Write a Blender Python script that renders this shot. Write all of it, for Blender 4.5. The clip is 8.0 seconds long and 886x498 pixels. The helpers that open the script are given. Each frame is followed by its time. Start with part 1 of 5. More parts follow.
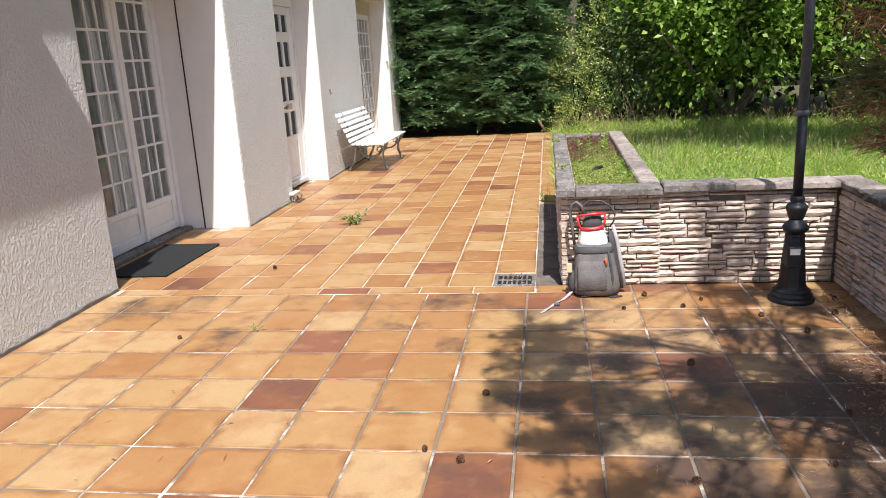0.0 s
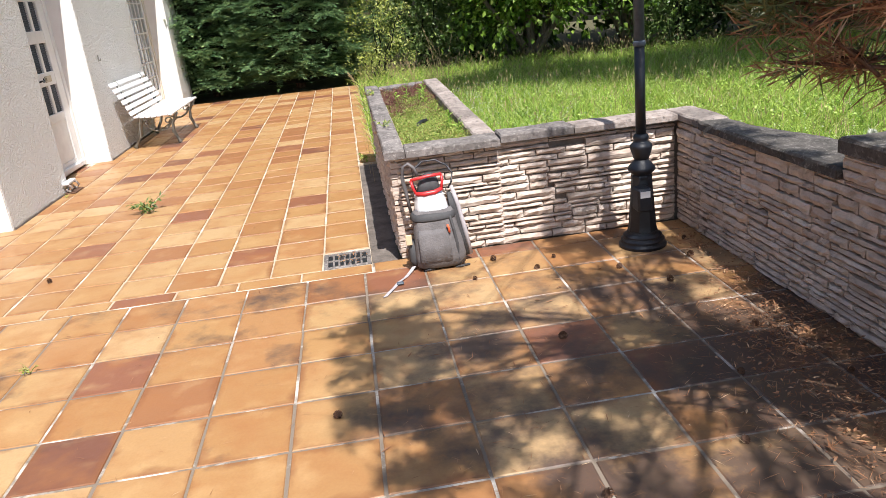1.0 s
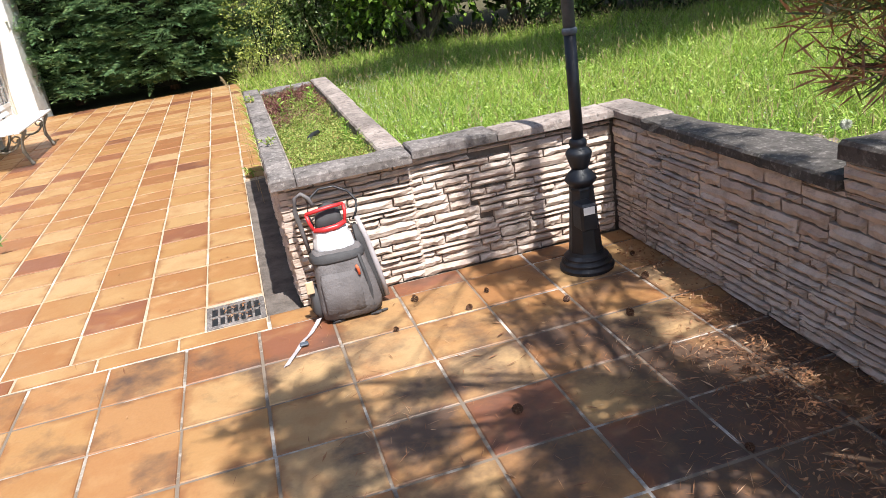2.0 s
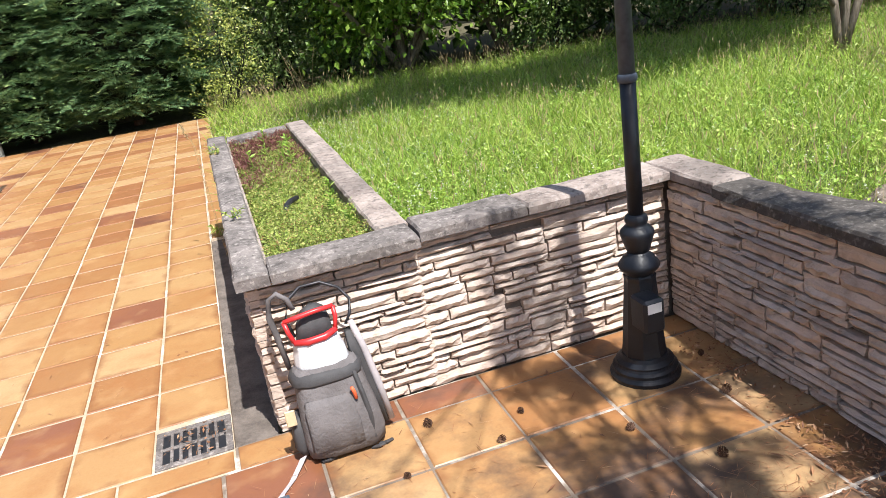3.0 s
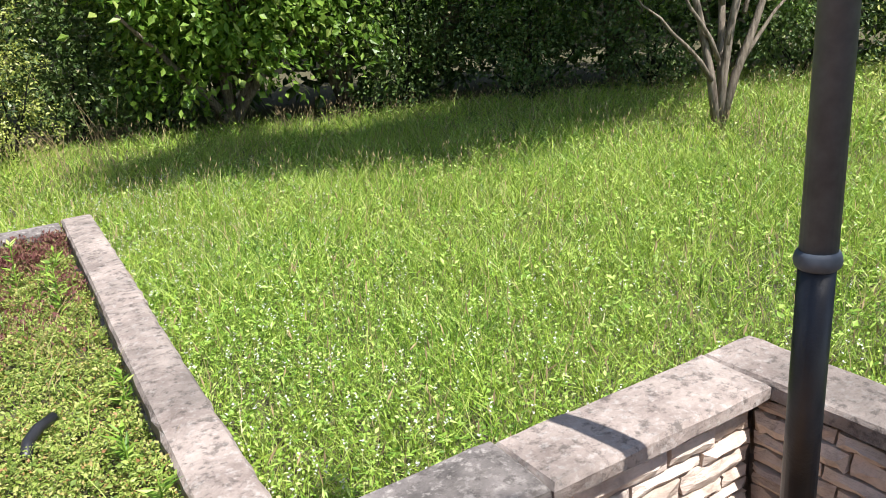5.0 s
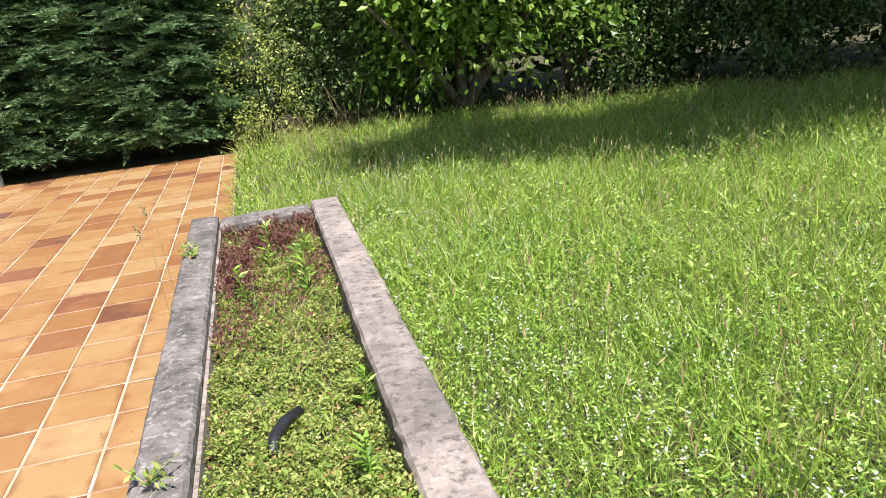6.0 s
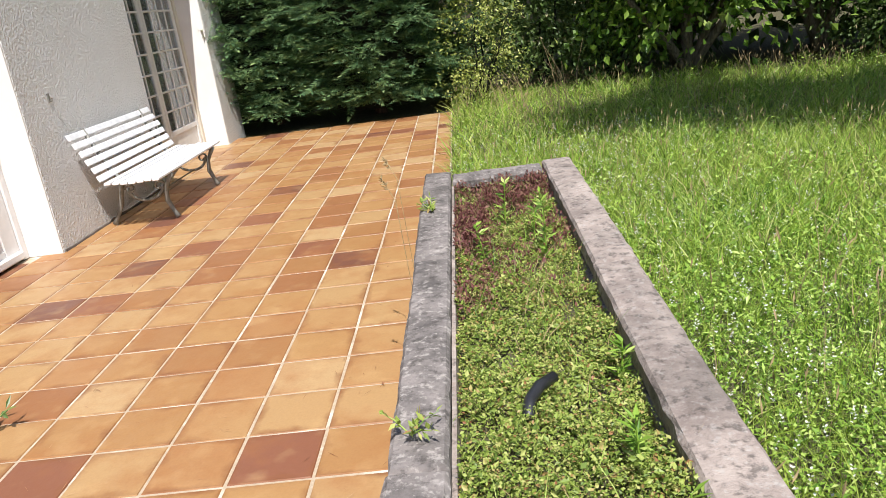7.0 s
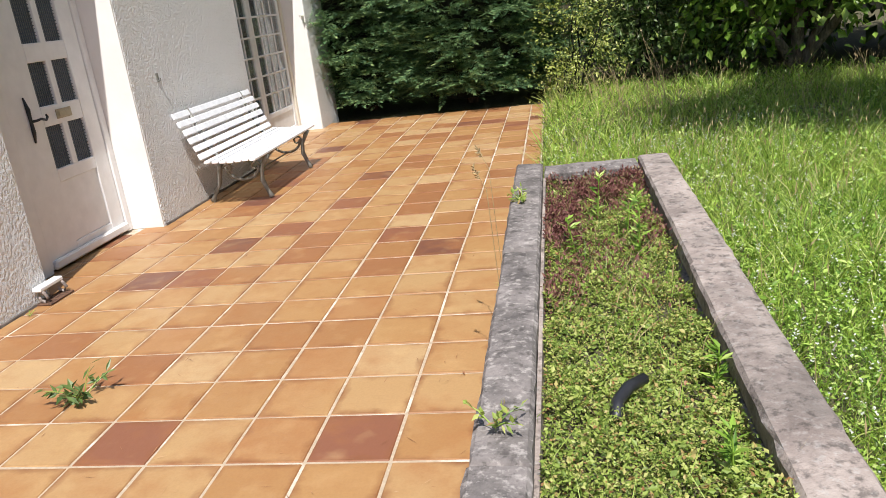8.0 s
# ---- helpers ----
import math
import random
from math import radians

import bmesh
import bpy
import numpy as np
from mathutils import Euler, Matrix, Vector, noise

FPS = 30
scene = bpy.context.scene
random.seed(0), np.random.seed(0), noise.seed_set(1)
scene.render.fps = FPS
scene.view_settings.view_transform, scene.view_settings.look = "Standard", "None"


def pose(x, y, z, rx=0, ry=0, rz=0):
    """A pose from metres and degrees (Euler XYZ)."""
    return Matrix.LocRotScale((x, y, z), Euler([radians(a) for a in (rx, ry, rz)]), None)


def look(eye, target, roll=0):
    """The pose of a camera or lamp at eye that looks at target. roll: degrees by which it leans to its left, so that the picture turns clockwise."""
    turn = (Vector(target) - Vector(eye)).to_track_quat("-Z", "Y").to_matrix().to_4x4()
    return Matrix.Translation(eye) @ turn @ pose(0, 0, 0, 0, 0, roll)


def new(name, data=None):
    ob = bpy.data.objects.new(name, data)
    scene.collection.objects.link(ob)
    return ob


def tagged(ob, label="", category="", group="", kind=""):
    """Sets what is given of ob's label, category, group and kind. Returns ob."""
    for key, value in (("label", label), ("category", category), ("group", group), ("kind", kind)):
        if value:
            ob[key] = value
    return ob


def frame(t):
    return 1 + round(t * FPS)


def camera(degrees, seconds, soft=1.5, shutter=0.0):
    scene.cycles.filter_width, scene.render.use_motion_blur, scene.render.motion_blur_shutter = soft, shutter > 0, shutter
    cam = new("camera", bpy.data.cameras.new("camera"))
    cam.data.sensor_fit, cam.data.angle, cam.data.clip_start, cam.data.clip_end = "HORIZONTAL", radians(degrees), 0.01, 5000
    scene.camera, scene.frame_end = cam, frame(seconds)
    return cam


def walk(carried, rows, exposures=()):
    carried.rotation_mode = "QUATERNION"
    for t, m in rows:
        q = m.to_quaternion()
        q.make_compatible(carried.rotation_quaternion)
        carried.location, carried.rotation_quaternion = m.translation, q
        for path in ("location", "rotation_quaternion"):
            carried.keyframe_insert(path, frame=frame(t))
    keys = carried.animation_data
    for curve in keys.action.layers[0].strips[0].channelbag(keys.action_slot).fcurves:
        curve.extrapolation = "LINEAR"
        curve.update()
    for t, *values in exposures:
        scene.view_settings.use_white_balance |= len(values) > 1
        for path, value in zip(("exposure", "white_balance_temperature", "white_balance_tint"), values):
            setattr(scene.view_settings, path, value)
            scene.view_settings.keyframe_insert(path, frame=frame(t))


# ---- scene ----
cam = camera(61.4, 8.0, 0.7)
PATH = [
    (0, (-0.146, 0.172, 1.515), (-0.432, 2.087, 1.014), -3.2),
    (0.5, (-0.214, 0.545, 1.484), (-0.174, 2.453, 0.885), -2.4),
    (1, (-0.235, 0.826, 1.465), (-0.05, 2.706, 0.81), -6.3),
    (1.2, (-0.18, 1.017, 1.425), (0.055, 2.871, 0.712), -7.4),
    (2.3, (-0.116, 1.834, 1.478), (0.353, 3.64, 0.757), -9.1),
    (2.5, (-0.082, 2.028, 1.457), (0.385, 3.838, 0.746), -10.0),
    (3, (-0.042, 2.45, 1.494), (0.457, 4.264, 0.814), -9.0),
    (3.25, (-0.023, 2.652, 1.4925), (0.619, 4.4125, 0.809), -8.7),
    (3.5, (0.0, 2.853, 1.491), (0.785, 4.56, 0.804), -8.4),
    (4, (0.198, 3.234, 1.473), (1.25, 4.781, 0.765), -8.3),
    (4.2, (0.26, 3.379, 1.484), (1.358, 4.896, 0.78), -8.0),
    (5.3, (0.288, 4.185, 1.494), (1.121, 5.903, 0.893), -3.2),
    (5.5, (0.359, 4.249, 1.509), (1.06, 6.018, 0.892), -4.4),
    (6, (0.265, 4.27, 1.471), (0.682, 6.13, 0.873), -6.4),
    (6.5, (0.176, 4.36, 1.472), (0.298, 6.258, 0.855), -7.3),
    (7, (0.119, 4.376, 1.456), (0.013, 6.271, 0.825), -7.7),
    (7.5, (0.091, 4.374, 1.454), (-0.186, 6.248, 0.813), -7.3),
    (8, (0.098, 4.396, 1.447), (-0.23, 6.266, 0.82), -6.8),
]
walk(cam, [(t, look(eye, target, roll)) for t, eye, target, roll in PATH],
     [(0.0, 0.27), (1.0, 0.40), (2.5, 0.48), (4.0, 0.53), (5.5, 0.49), (6.5, 0.31), (7.5, 0.10), (8.0, 0.10)])

# ---- light ----
SUN_EL, SUN_SIN = radians(58), 0.235            # height, and how far it stands towards +x
to_sun = Vector((math.cos(SUN_EL) * SUN_SIN, -math.cos(SUN_EL) * math.sqrt(1 - SUN_SIN ** 2), math.sin(SUN_EL)))
world = bpy.data.worlds.new("sky")
scene.world = world
world.use_nodes = True
wn = world.node_tree
sky = wn.nodes.new("ShaderNodeTexSky")
sky.sky_type, sky.sun_disc = "NISHITA", False
sky.sun_elevation, sky.sun_rotation = SUN_EL, math.atan2(to_sun.x, to_sun.y)
wn.links.new(sky.outputs[0], wn.nodes["Background"].inputs["Color"])
wn.nodes["Background"].inputs["Strength"].default_value = 0.145
sun = new("sun", bpy.data.lights.new("sun", "SUN"))
sun.data.energy, sun.data.angle, sun.data.color = 5.9, radians(0.55), (1.0, 0.972, 0.935)
sun.matrix_world = look((0, 0, 20), Vector((0, 0, 20)) - to_sun)

# ---- materials ----
rng = np.random.default_rng(7)


class Mat:
    """A small builder for node materials."""

    def __init__(self, name, rough=0.6, metal=0.0, spec=0.5):
        self.m = bpy.data.materials.new(name)
        self.m.use_nodes = True
        self.t = self.m.node_tree
        self.b = self.t.nodes["Principled BSDF"]
        self.b.inputs["Roughness"].default_value = rough
        self.b.inputs["Metallic"].default_value = metal
        self.b.inputs["Specular IOR Level"].default_value = spec

    def node(self, kind, **values):
        n = self.t.nodes.new(kind)
        for k, v in values.items():
            n.inputs[k.replace("_", " ")].default_value = v
        return n

    def link(self, a, b):
        self.t.links.new(a, b)

    def coords(self):
        return self.node("ShaderNodeTexCoord").outputs["Object"]

    def place(self):
        return self.node("ShaderNodeNewGeometry").outputs["Position"]

    def noise(self, scale, detail=4.0, rough=0.55, at=None, stretch=None):
        n = self.node("ShaderNodeTexNoise", Scale=scale, Detail=detail, Roughness=rough)
        at = at or self.place()
        if stretch:
            mp = self.node("ShaderNodeMapping", Scale=stretch)
            self.link(at, mp.inputs["Vector"])
            at = mp.outputs[0]
        self.link(at, n.inputs["Vector"])
        return n.outputs["Fac"]

    def ramp(self, fac, stops, constant=False):
        n = self.node("ShaderNodeValToRGB")
        e = n.color_ramp.elements
        while len(e) < len(stops):
            e.new(0.5)
        for k, (p, c) in zip(e, stops):
            k.position = p
            k.color = (*c, 1) if len(c) == 3 else c
        if constant:
            n.color_ramp.interpolation = "CONSTANT"
        self.link(fac, n.inputs[0])
        return n.outputs[0]

    def mix(self, fac, a, b, how="MIX"):
        n = self.node("ShaderNodeMix")
        n.data_type, n.blend_type = "RGBA", how
        for value, socket in ((fac, n.inputs[0]), (a, n.inputs[6]), (b, n.inputs[7])):
            if isinstance(value, bpy.types.NodeSocket):
                self.link(value, socket)
            else:
                socket.default_value = value if socket is n.inputs[0] else (*value, 1)
        return n.outputs[2]

    def colour(self, c):
        if isinstance(c, bpy.types.NodeSocket):
            self.link(c, self.b.inputs["Base Color"])
        else:
            self.b.inputs["Base Color"].default_value = (*c, 1)
        return self

    def rough(self, c):
        self.link(c, self.b.inputs["Roughness"])
        return self

    def bump(self, height, distance=0.003, strength=1.0):
        n = self.node("ShaderNodeBump", Strength=strength, Distance=distance)
        self.link(height, n.inputs["Height"])
        self.link(n.outputs[0], self.b.inputs["Normal"])
        return self

    def rnd(self):
        return self.node("ShaderNodeObjectInfo").outputs["Random"]

    def island(self):
        return self.node("ShaderNodeNewGeometry").outputs["Random Per Island"]

    def thin(self, colour, share=0.45):
        """Lets some light through, as leaves do."""
        tr = self.node("ShaderNodeBsdfTranslucent")
        mx = self.node("ShaderNodeMixShader", Fac=share)
        if isinstance(colour, bpy.types.NodeSocket):
            self.link(colour, tr.inputs["Color"])
        else:
            tr.inputs["Color"].default_value = (*colour, 1)
        self.link(self.b.outputs[0], mx.inputs[1])
        self.link(tr.outputs[0], mx.inputs[2])
        self.link(mx.outputs[0], self.t.nodes["Material Output"].inputs["Surface"])
        return self


def plain(name, c, rough=0.5, metal=0.0, wear=0.12, scale=30, bump=0.0):
    m = Mat(name, rough, metal)
    n = m.noise(scale)
    dark = tuple(v * (1 - wear) for v in c)
    light = tuple(min(1, v * (1 + wear)) for v in c)
    m.colour(m.ramp(n, [(0.3, dark), (0.7, light)]))
    if bump:
        m.bump(m.noise(scale * 8), bump)
    return m.m


def stucco():
    m = Mat("stucco", 0.92, spec=0.2)
    big = m.noise(1.3, 5)
    m.colour(m.mix(m.ramp(big, [(0.4, (0, 0, 0)), (0.75, (0.35, 0.35, 0.35))]), (0.80, 0.785, 0.77), (0.68, 0.66, 0.63)))
    grain = m.noise(54, 3, 0.6, stretch=(1, 1, 0.8))
    m.bump(m.ramp(grain, [(0.35, (0, 0, 0)), (0.65, (1, 1, 1))]), 0.014, 1.0)
    return m.m


def tile(far):
    m = Mat("glazed_tile_far" if far else "glazed_tile", 0.42, spec=0.4)
    r = m.rnd()
    base = m.ramp(r, [(0.0, (0.361, 0.191, 0.076)), (0.14, (0.421, 0.258, 0.118)), (0.30, (0.387, 0.214, 0.087)), (0.44, (0.456, 0.298, 0.150)),
                      (0.58, (0.327, 0.160, 0.064)), (0.66, (0.404, 0.233, 0.101)), (0.80, (0.292, 0.129, 0.056)), (0.86, (0.370, 0.191, 0.080)), (0.93, (0.163, 0.067, 0.044)), (0.965, (0.232, 0.093, 0.053))], True)
    # every tile shows another piece of the clouding
    shift = m.node("ShaderNodeVectorMath")
    shift.operation = "ADD"
    mul = m.node("ShaderNodeMath")
    mul.operation = "MULTIPLY"
    mul.inputs[1].default_value = 37.0
    m.link(r, mul.inputs[0])
    comb = m.node("ShaderNodeCombineXYZ")
    m.link(mul.outputs[0], comb.inputs[2])
    m.link(m.place(), shift.inputs[0])
    m.link(comb.outputs[0], shift.inputs[1])
    at = shift.outputs[0]
    clouds = m.noise(4.2, 5, 0.6, at)
    c = m.mix(m.ramp(clouds, [(0.46, (0, 0, 0)), (0.72, (0.62, 0.62, 0.62))]), base, (0.32, 0.135, 0.048))
    pale = m.noise(6.5, 3, 0.5, at)
    c = m.mix(m.ramp(pale, [(0.55, (0, 0, 0)), (0.78, (0.32, 0.32, 0.32))]), c, (0.58, 0.39, 0.19))
    # kiln-browned rims, broken up by noise
    oc = m.node("ShaderNodeSeparateXYZ")
    m.link(m.coords(), oc.inputs[0])
    ax = []
    for socket in oc.outputs[:2]:
        ab = m.node("ShaderNodeMath")
        ab.operation = "ABSOLUTE"
        m.link(socket, ab.inputs[0])
        ax.append(ab.outputs[0])
    rim = m.node("ShaderNodeMath")
    rim.operation = "MAXIMUM"
    m.link(ax[0], rim.inputs[0])
    m.link(ax[1], rim.inputs[1])
    rag = m.node("ShaderNodeMath")
    rag.operation = "MULTIPLY_ADD"
    rag.inputs[1].default_value, rag.inputs[2].default_value = 0.55, -0.27
    m.link(m.noise(5.5, 4, 0.6, at), rag.inputs[0])
    tot = m.node("ShaderNodeMath")
    m.link(rim.outputs[0], tot.inputs[0])
    m.link(rag.outputs[0], tot.inputs[1])
    c = m.mix(m.ramp(tot.outputs[0], [(0.42, (0, 0, 0)), (0.57, (0.80, 0.80, 0.80))]), c, (0.21, 0.082, 0.034))
    if not far:
        blotches = m.noise(2.1, 6, 0.65)
        # dark blotches; their bias towards +x fades out from y 3.7 to 4.5
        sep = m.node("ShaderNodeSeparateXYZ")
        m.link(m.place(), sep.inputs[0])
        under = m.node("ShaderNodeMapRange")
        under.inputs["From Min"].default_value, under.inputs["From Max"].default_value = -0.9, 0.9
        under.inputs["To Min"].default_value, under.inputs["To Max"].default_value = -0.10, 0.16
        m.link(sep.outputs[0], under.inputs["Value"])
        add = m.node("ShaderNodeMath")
        m.link(blotches, add.inputs[0])
        fade_y = m.node("ShaderNodeMapRange")
        fade_y.inputs["From Min"].default_value, fade_y.inputs["From Max"].default_value = 3.7, 4.5
        fade_y.inputs["To Min"].default_value, fade_y.inputs["To Max"].default_value = 1.0, 0.0
        m.link(sep.outputs[1], fade_y.inputs["Value"])
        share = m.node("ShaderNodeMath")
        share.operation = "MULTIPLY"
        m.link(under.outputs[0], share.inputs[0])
        m.link(fade_y.outputs[0], share.inputs[1])
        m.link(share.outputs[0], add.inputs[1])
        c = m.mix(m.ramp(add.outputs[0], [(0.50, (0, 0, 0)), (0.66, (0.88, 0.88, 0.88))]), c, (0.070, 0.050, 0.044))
    fine = m.noise(90, 4, 0.6)
    c = m.mix(m.ramp(fine, [(0.35, (0.12, 0.12, 0.12)), (0.6, (0, 0, 0))]), c, (0.20, 0.09, 0.04))
    m.colour(c)
    m.rough(m.ramp(clouds, [(0.3, (0.36, 0.36, 0.36)), (0.8, (0.58, 0.58, 0.58))]))
    m.bump(m.noise(14, 4, 0.5), 0.004, 0.5)
    return m.m


def grout(name, light, dark):
    m = Mat(name, 0.9, spec=0.2)
    n = m.noise(3.0, 6, 0.65)
    c = m.mix(m.ramp(n, [(0.37, (0, 0, 0)), (0.48, (1, 1, 1))]), light, dark)
    m.colour(m.mix(m.ramp(m.noise(60), [(0.4, (0.3, 0.3, 0.3)), (0.7, (0, 0, 0))]), c, (0.22, 0.17, 0.13)))
    return m.m


def cladding():
    m = Mat("cast_stone", 0.85, spec=0.25)
    r = m.rnd()
    base = m.ramp(r, [(0.0, (0.60, 0.49, 0.42)), (0.3, (0.67, 0.56, 0.48)), (0.55, (0.54, 0.43, 0.36)), (0.8, (0.69, 0.59, 0.51)), (1.0, (0.50, 0.39, 0.32))])
    dirt = m.noise(15, 6, 0.68)
    c = m.mix(m.ramp(dirt, [(0.44, (0, 0, 0)), (0.68, (0.68, 0.68, 0.68))]), base, (0.30, 0.235, 0.19))
    rust = m.noise(2.3, 4)
    c = m.mix(m.ramp(rust, [(0.55, (0, 0, 0)), (0.8, (0.4, 0.4, 0.4))]), c, (0.52, 0.33, 0.21))
    m.colour(c)
    m.bump(m.noise(38, 5, 0.6, stretch=(0.6, 0.6, 2.0)), 0.010, 0.8)
    return m.m


def concrete(name, light, dark, lichen=0.7):
    m = Mat(name, 0.93, spec=0.15)
    n = m.noise(8, 7, 0.7)
    c = m.mix(m.ramp(n, [(0.38, (0, 0, 0)), (0.66, (1, 1, 1))]), light, dark)
    if lichen:
        spots = m.noise(52, 5, 0.65)
        c = m.mix(m.ramp(spots, [(0.53, (0, 0, 0)), (0.64, (lichen, lichen, lichen))]), c, (0.44, 0.40, 0.37))
        black = m.noise(34, 6, 0.7)
        big = m.noise(2.6, 5, 0.6)
        c = m.mix(m.ramp(big, [(0.48, (0, 0, 0)), (0.68, (0.6, 0.6, 0.6))]), c, (0.085, 0.076, 0.070))
        c = m.mix(m.ramp(black, [(0.52, (0, 0, 0)), (0.64, (0.65, 0.65, 0.65))]), c, (0.060, 0.053, 0.049))
    m.colour(c)
    m.bump(m.noise(70, 5, 0.65), 0.006, 0.8)
    return m.m


def leaf(name, stops, rough=0.45, share=0.4, by_object=False, patch=None):
    m = Mat(name, rough, spec=0.4)
    c = m.ramp(m.rnd() if by_object else m.island(), stops)
    if patch:
        c = m.mix(m.ramp(m.noise(0.9, 4, 0.6), [(0.42, (0, 0, 0)), (0.66, (0.45, 0.45, 0.45))]), c, patch[0])
        c = m.mix(m.ramp(m.noise(2.7, 4, 0.6), [(0.50, (0, 0, 0)), (0.72, (0.5, 0.5, 0.5))]), c, patch[1])
    m.colour(c).thin(c, share)
    return m.m


def bark(name, a, b):
    m = Mat(name, 0.9, spec=0.2)
    n = m.noise(9, 6, 0.65, stretch=(3, 3, 0.6))
    m.colour(m.ramp(n, [(0.35, a), (0.65, b)]))
    m.bump(n, 0.02)
    return m.m


def glass(name, c=(0.85, 0.9, 0.9), rough=0.03):
    m = Mat(name, rough)
    m.colour(c)
    m.b.inputs["Transmission Weight"].default_value = 0.92
    m.b.inputs["IOR"].default_value = 1.35
    return m.m


STUCCO = stucco()
REVEAL = plain("smooth_render", (0.77, 0.74, 0.71), 0.85, wear=0.04, scale=4, bump=0.001)
PAINT = plain("white_paint", (0.78, 0.77, 0.76), 0.42, wear=0.05, scale=9, bump=0.0006)
PANEL = plain("beige_paint", (0.63, 0.57, 0.48), 0.55, wear=0.05, scale=6)
GLASS = glass("window_glass")
CURTAIN = plain("net_curtain", (0.32, 0.305, 0.30), 0.9, wear=0.3, scale=8)
CURTAIN_DARK = plain("grey_curtain", (0.16, 0.15, 0.15), 0.9, wear=0.3, scale=8)
ROOM = plain("dim_room", (0.16, 0.14, 0.13), 0.9, scale=2)
TILE_NEAR, TILE_FAR = tile(False), tile(True)
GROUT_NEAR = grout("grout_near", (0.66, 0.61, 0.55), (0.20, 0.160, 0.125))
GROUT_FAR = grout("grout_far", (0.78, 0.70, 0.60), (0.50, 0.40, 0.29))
STONE = cladding()
MORTAR = plain("dark_mortar", (0.21, 0.17, 0.14), 0.95, wear=0.3, scale=20, bump=0.004)
COPING = concrete("weathered_coping", (0.275, 0.242, 0.228), (0.115, 0.103, 0.098))
# moss, with the pine's shadow painted into the colour as well
COPING_MOSS_SHADE = concrete("mossy_shaded_coping", (0.125, 0.112, 0.104), (0.060, 0.056, 0.050), 0.3)
COPING_PALE = concrete("pale_coping", (0.43, 0.360, 0.320), (0.25, 0.200, 0.178))
GUTTER = concrete("gutter_concrete", (0.20, 0.17, 0.15), (0.10, 0.085, 0.075), 0)
IRON = plain("black_iron", (0.012, 0.014, 0.019), 0.45, 0.0, 0.3, 18, 0.0006)
# grey iron fittings, and the sunlit tone of the lamp's upper pole
IRON_GREY_LIT = plain("grey_and_lit_iron", (0.075, 0.092, 0.118), 0.6, 0.0, 0.25, 40)
BENCH_IRON = plain("bench_iron", (0.22, 0.215, 0.19), 0.55, 0.2, 0.35, 26)
BENCH_WHITE = plain("bench_paint", (0.80, 0.80, 0.82), 0.5, wear=0.09, scale=16, bump=0.0008)
SOIL = plain("soil", (0.105, 0.095, 0.050), 0.97, wear=0.45, scale=22, bump=0.01)
RUBBER = plain("doormat_rubber", (0.011, 0.012, 0.013), 0.9, wear=0.3, scale=60, bump=0.001)
BARK_GREY = bark("grey_bark", (0.11, 0.085, 0.065), (0.30, 0.25, 0.20))
BARK_PINE = bark("pine_bark", (0.07, 0.04, 0.03), (0.20, 0.11, 0.07))
# thin shrub stems, and the near-black of shade inside and behind foliage
TWIG_SHADE = bark("twig_and_shade", (0.010, 0.013, 0.008), (0.028, 0.028, 0.018))
GRASS = leaf("grass_blades", [(0.0, (0.055, 0.130, 0.016)), (0.25, (0.150, 0.290, 0.032)), (0.55, (0.330, 0.490, 0.060)), (0.80, (0.480, 0.610, 0.100)), (0.93, (0.600, 0.690, 0.200)), (1.0, (0.66, 0.58, 0.30))], 0.42, 0.34, patch=((0.44, 0.52, 0.11), (0.16, 0.32, 0.04)))
CLOVER = leaf("clover_leaves", [(0.0, (0.100, 0.210, 0.028)), (0.5, (0.270, 0.430, 0.060)), (0.85, (0.430, 0.580, 0.120)), (1.0, (0.60, 0.70, 0.24))], 0.42, 0.3)
COVER = leaf("ground_cover_leaves", [(0.0, (0.120, 0.190, 0.035)), (0.45, (0.300, 0.390, 0.075)), (0.72, (0.440, 0.500, 0.135)), (0.86, (0.54, 0.54, 0.19)), (1.0, (0.38, 0.17, 0.08))], 0.45, 0.3)
SEDUM = leaf("red_sedum_leaves", [(0.0, (0.130, 0.045, 0.042)), (0.5, (0.210, 0.080, 0.070)), (0.85, (0.28, 0.16, 0.10)), (1.0, (0.17, 0.21, 0.06))], 0.6, 0.25)
CONIFER = leaf("cypress_sprays", [(0.0, (0.060, 0.130, 0.066)), (0.45, (0.120, 0.225, 0.098)), (0.8, (0.215, 0.330, 0.130)), (1.0, (0.360, 0.470, 0.190))], 0.5, 0.25)
LIGHT_LEAF = leaf("pale_shrub_leaves", [(0.0, (0.110, 0.150, 0.030)), (0.5, (0.330, 0.390, 0.080)), (0.9, (0.540, 0.570, 0.170)), (1.0, (0.62, 0.60, 0.26))], 0.38, 0.3)
BROAD_LEAF = leaf("broad_leaves", [(0.0, (0.090, 0.190, 0.024)), (0.5, (0.180, 0.310, 0.042)), (0.9, (0.310, 0.460, 0.080)), (1.0, (0.46, 0.54, 0.16))], 0.38, 0.45)
DARK_LEAF = leaf("dark_shrub_leaves", [(0.0, (0.050, 0.095, 0.024)), (0.6, (0.110, 0.175, 0.046)), (0.95, (0.200, 0.260, 0.080)), (1.0, (0.38, 0.32, 0.20))], 0.4, 0.25)
PINE_DEAD = leaf("dry_pine_needles", [(0.0, (0.190, 0.085, 0.045)), (0.5, (0.330, 0.160, 0.082)), (0.9, (0.440, 0.250, 0.135)), (1.0, (0.58, 0.42, 0.27))], 0.6, 0.15)
PINE_GREEN = leaf("green_pine_needles", [(0.0, (0.070, 0.095, 0.032)), (0.7, (0.130, 0.150, 0.050)), (1.0, (0.210, 0.200, 0.070))], 0.5, 0.15)
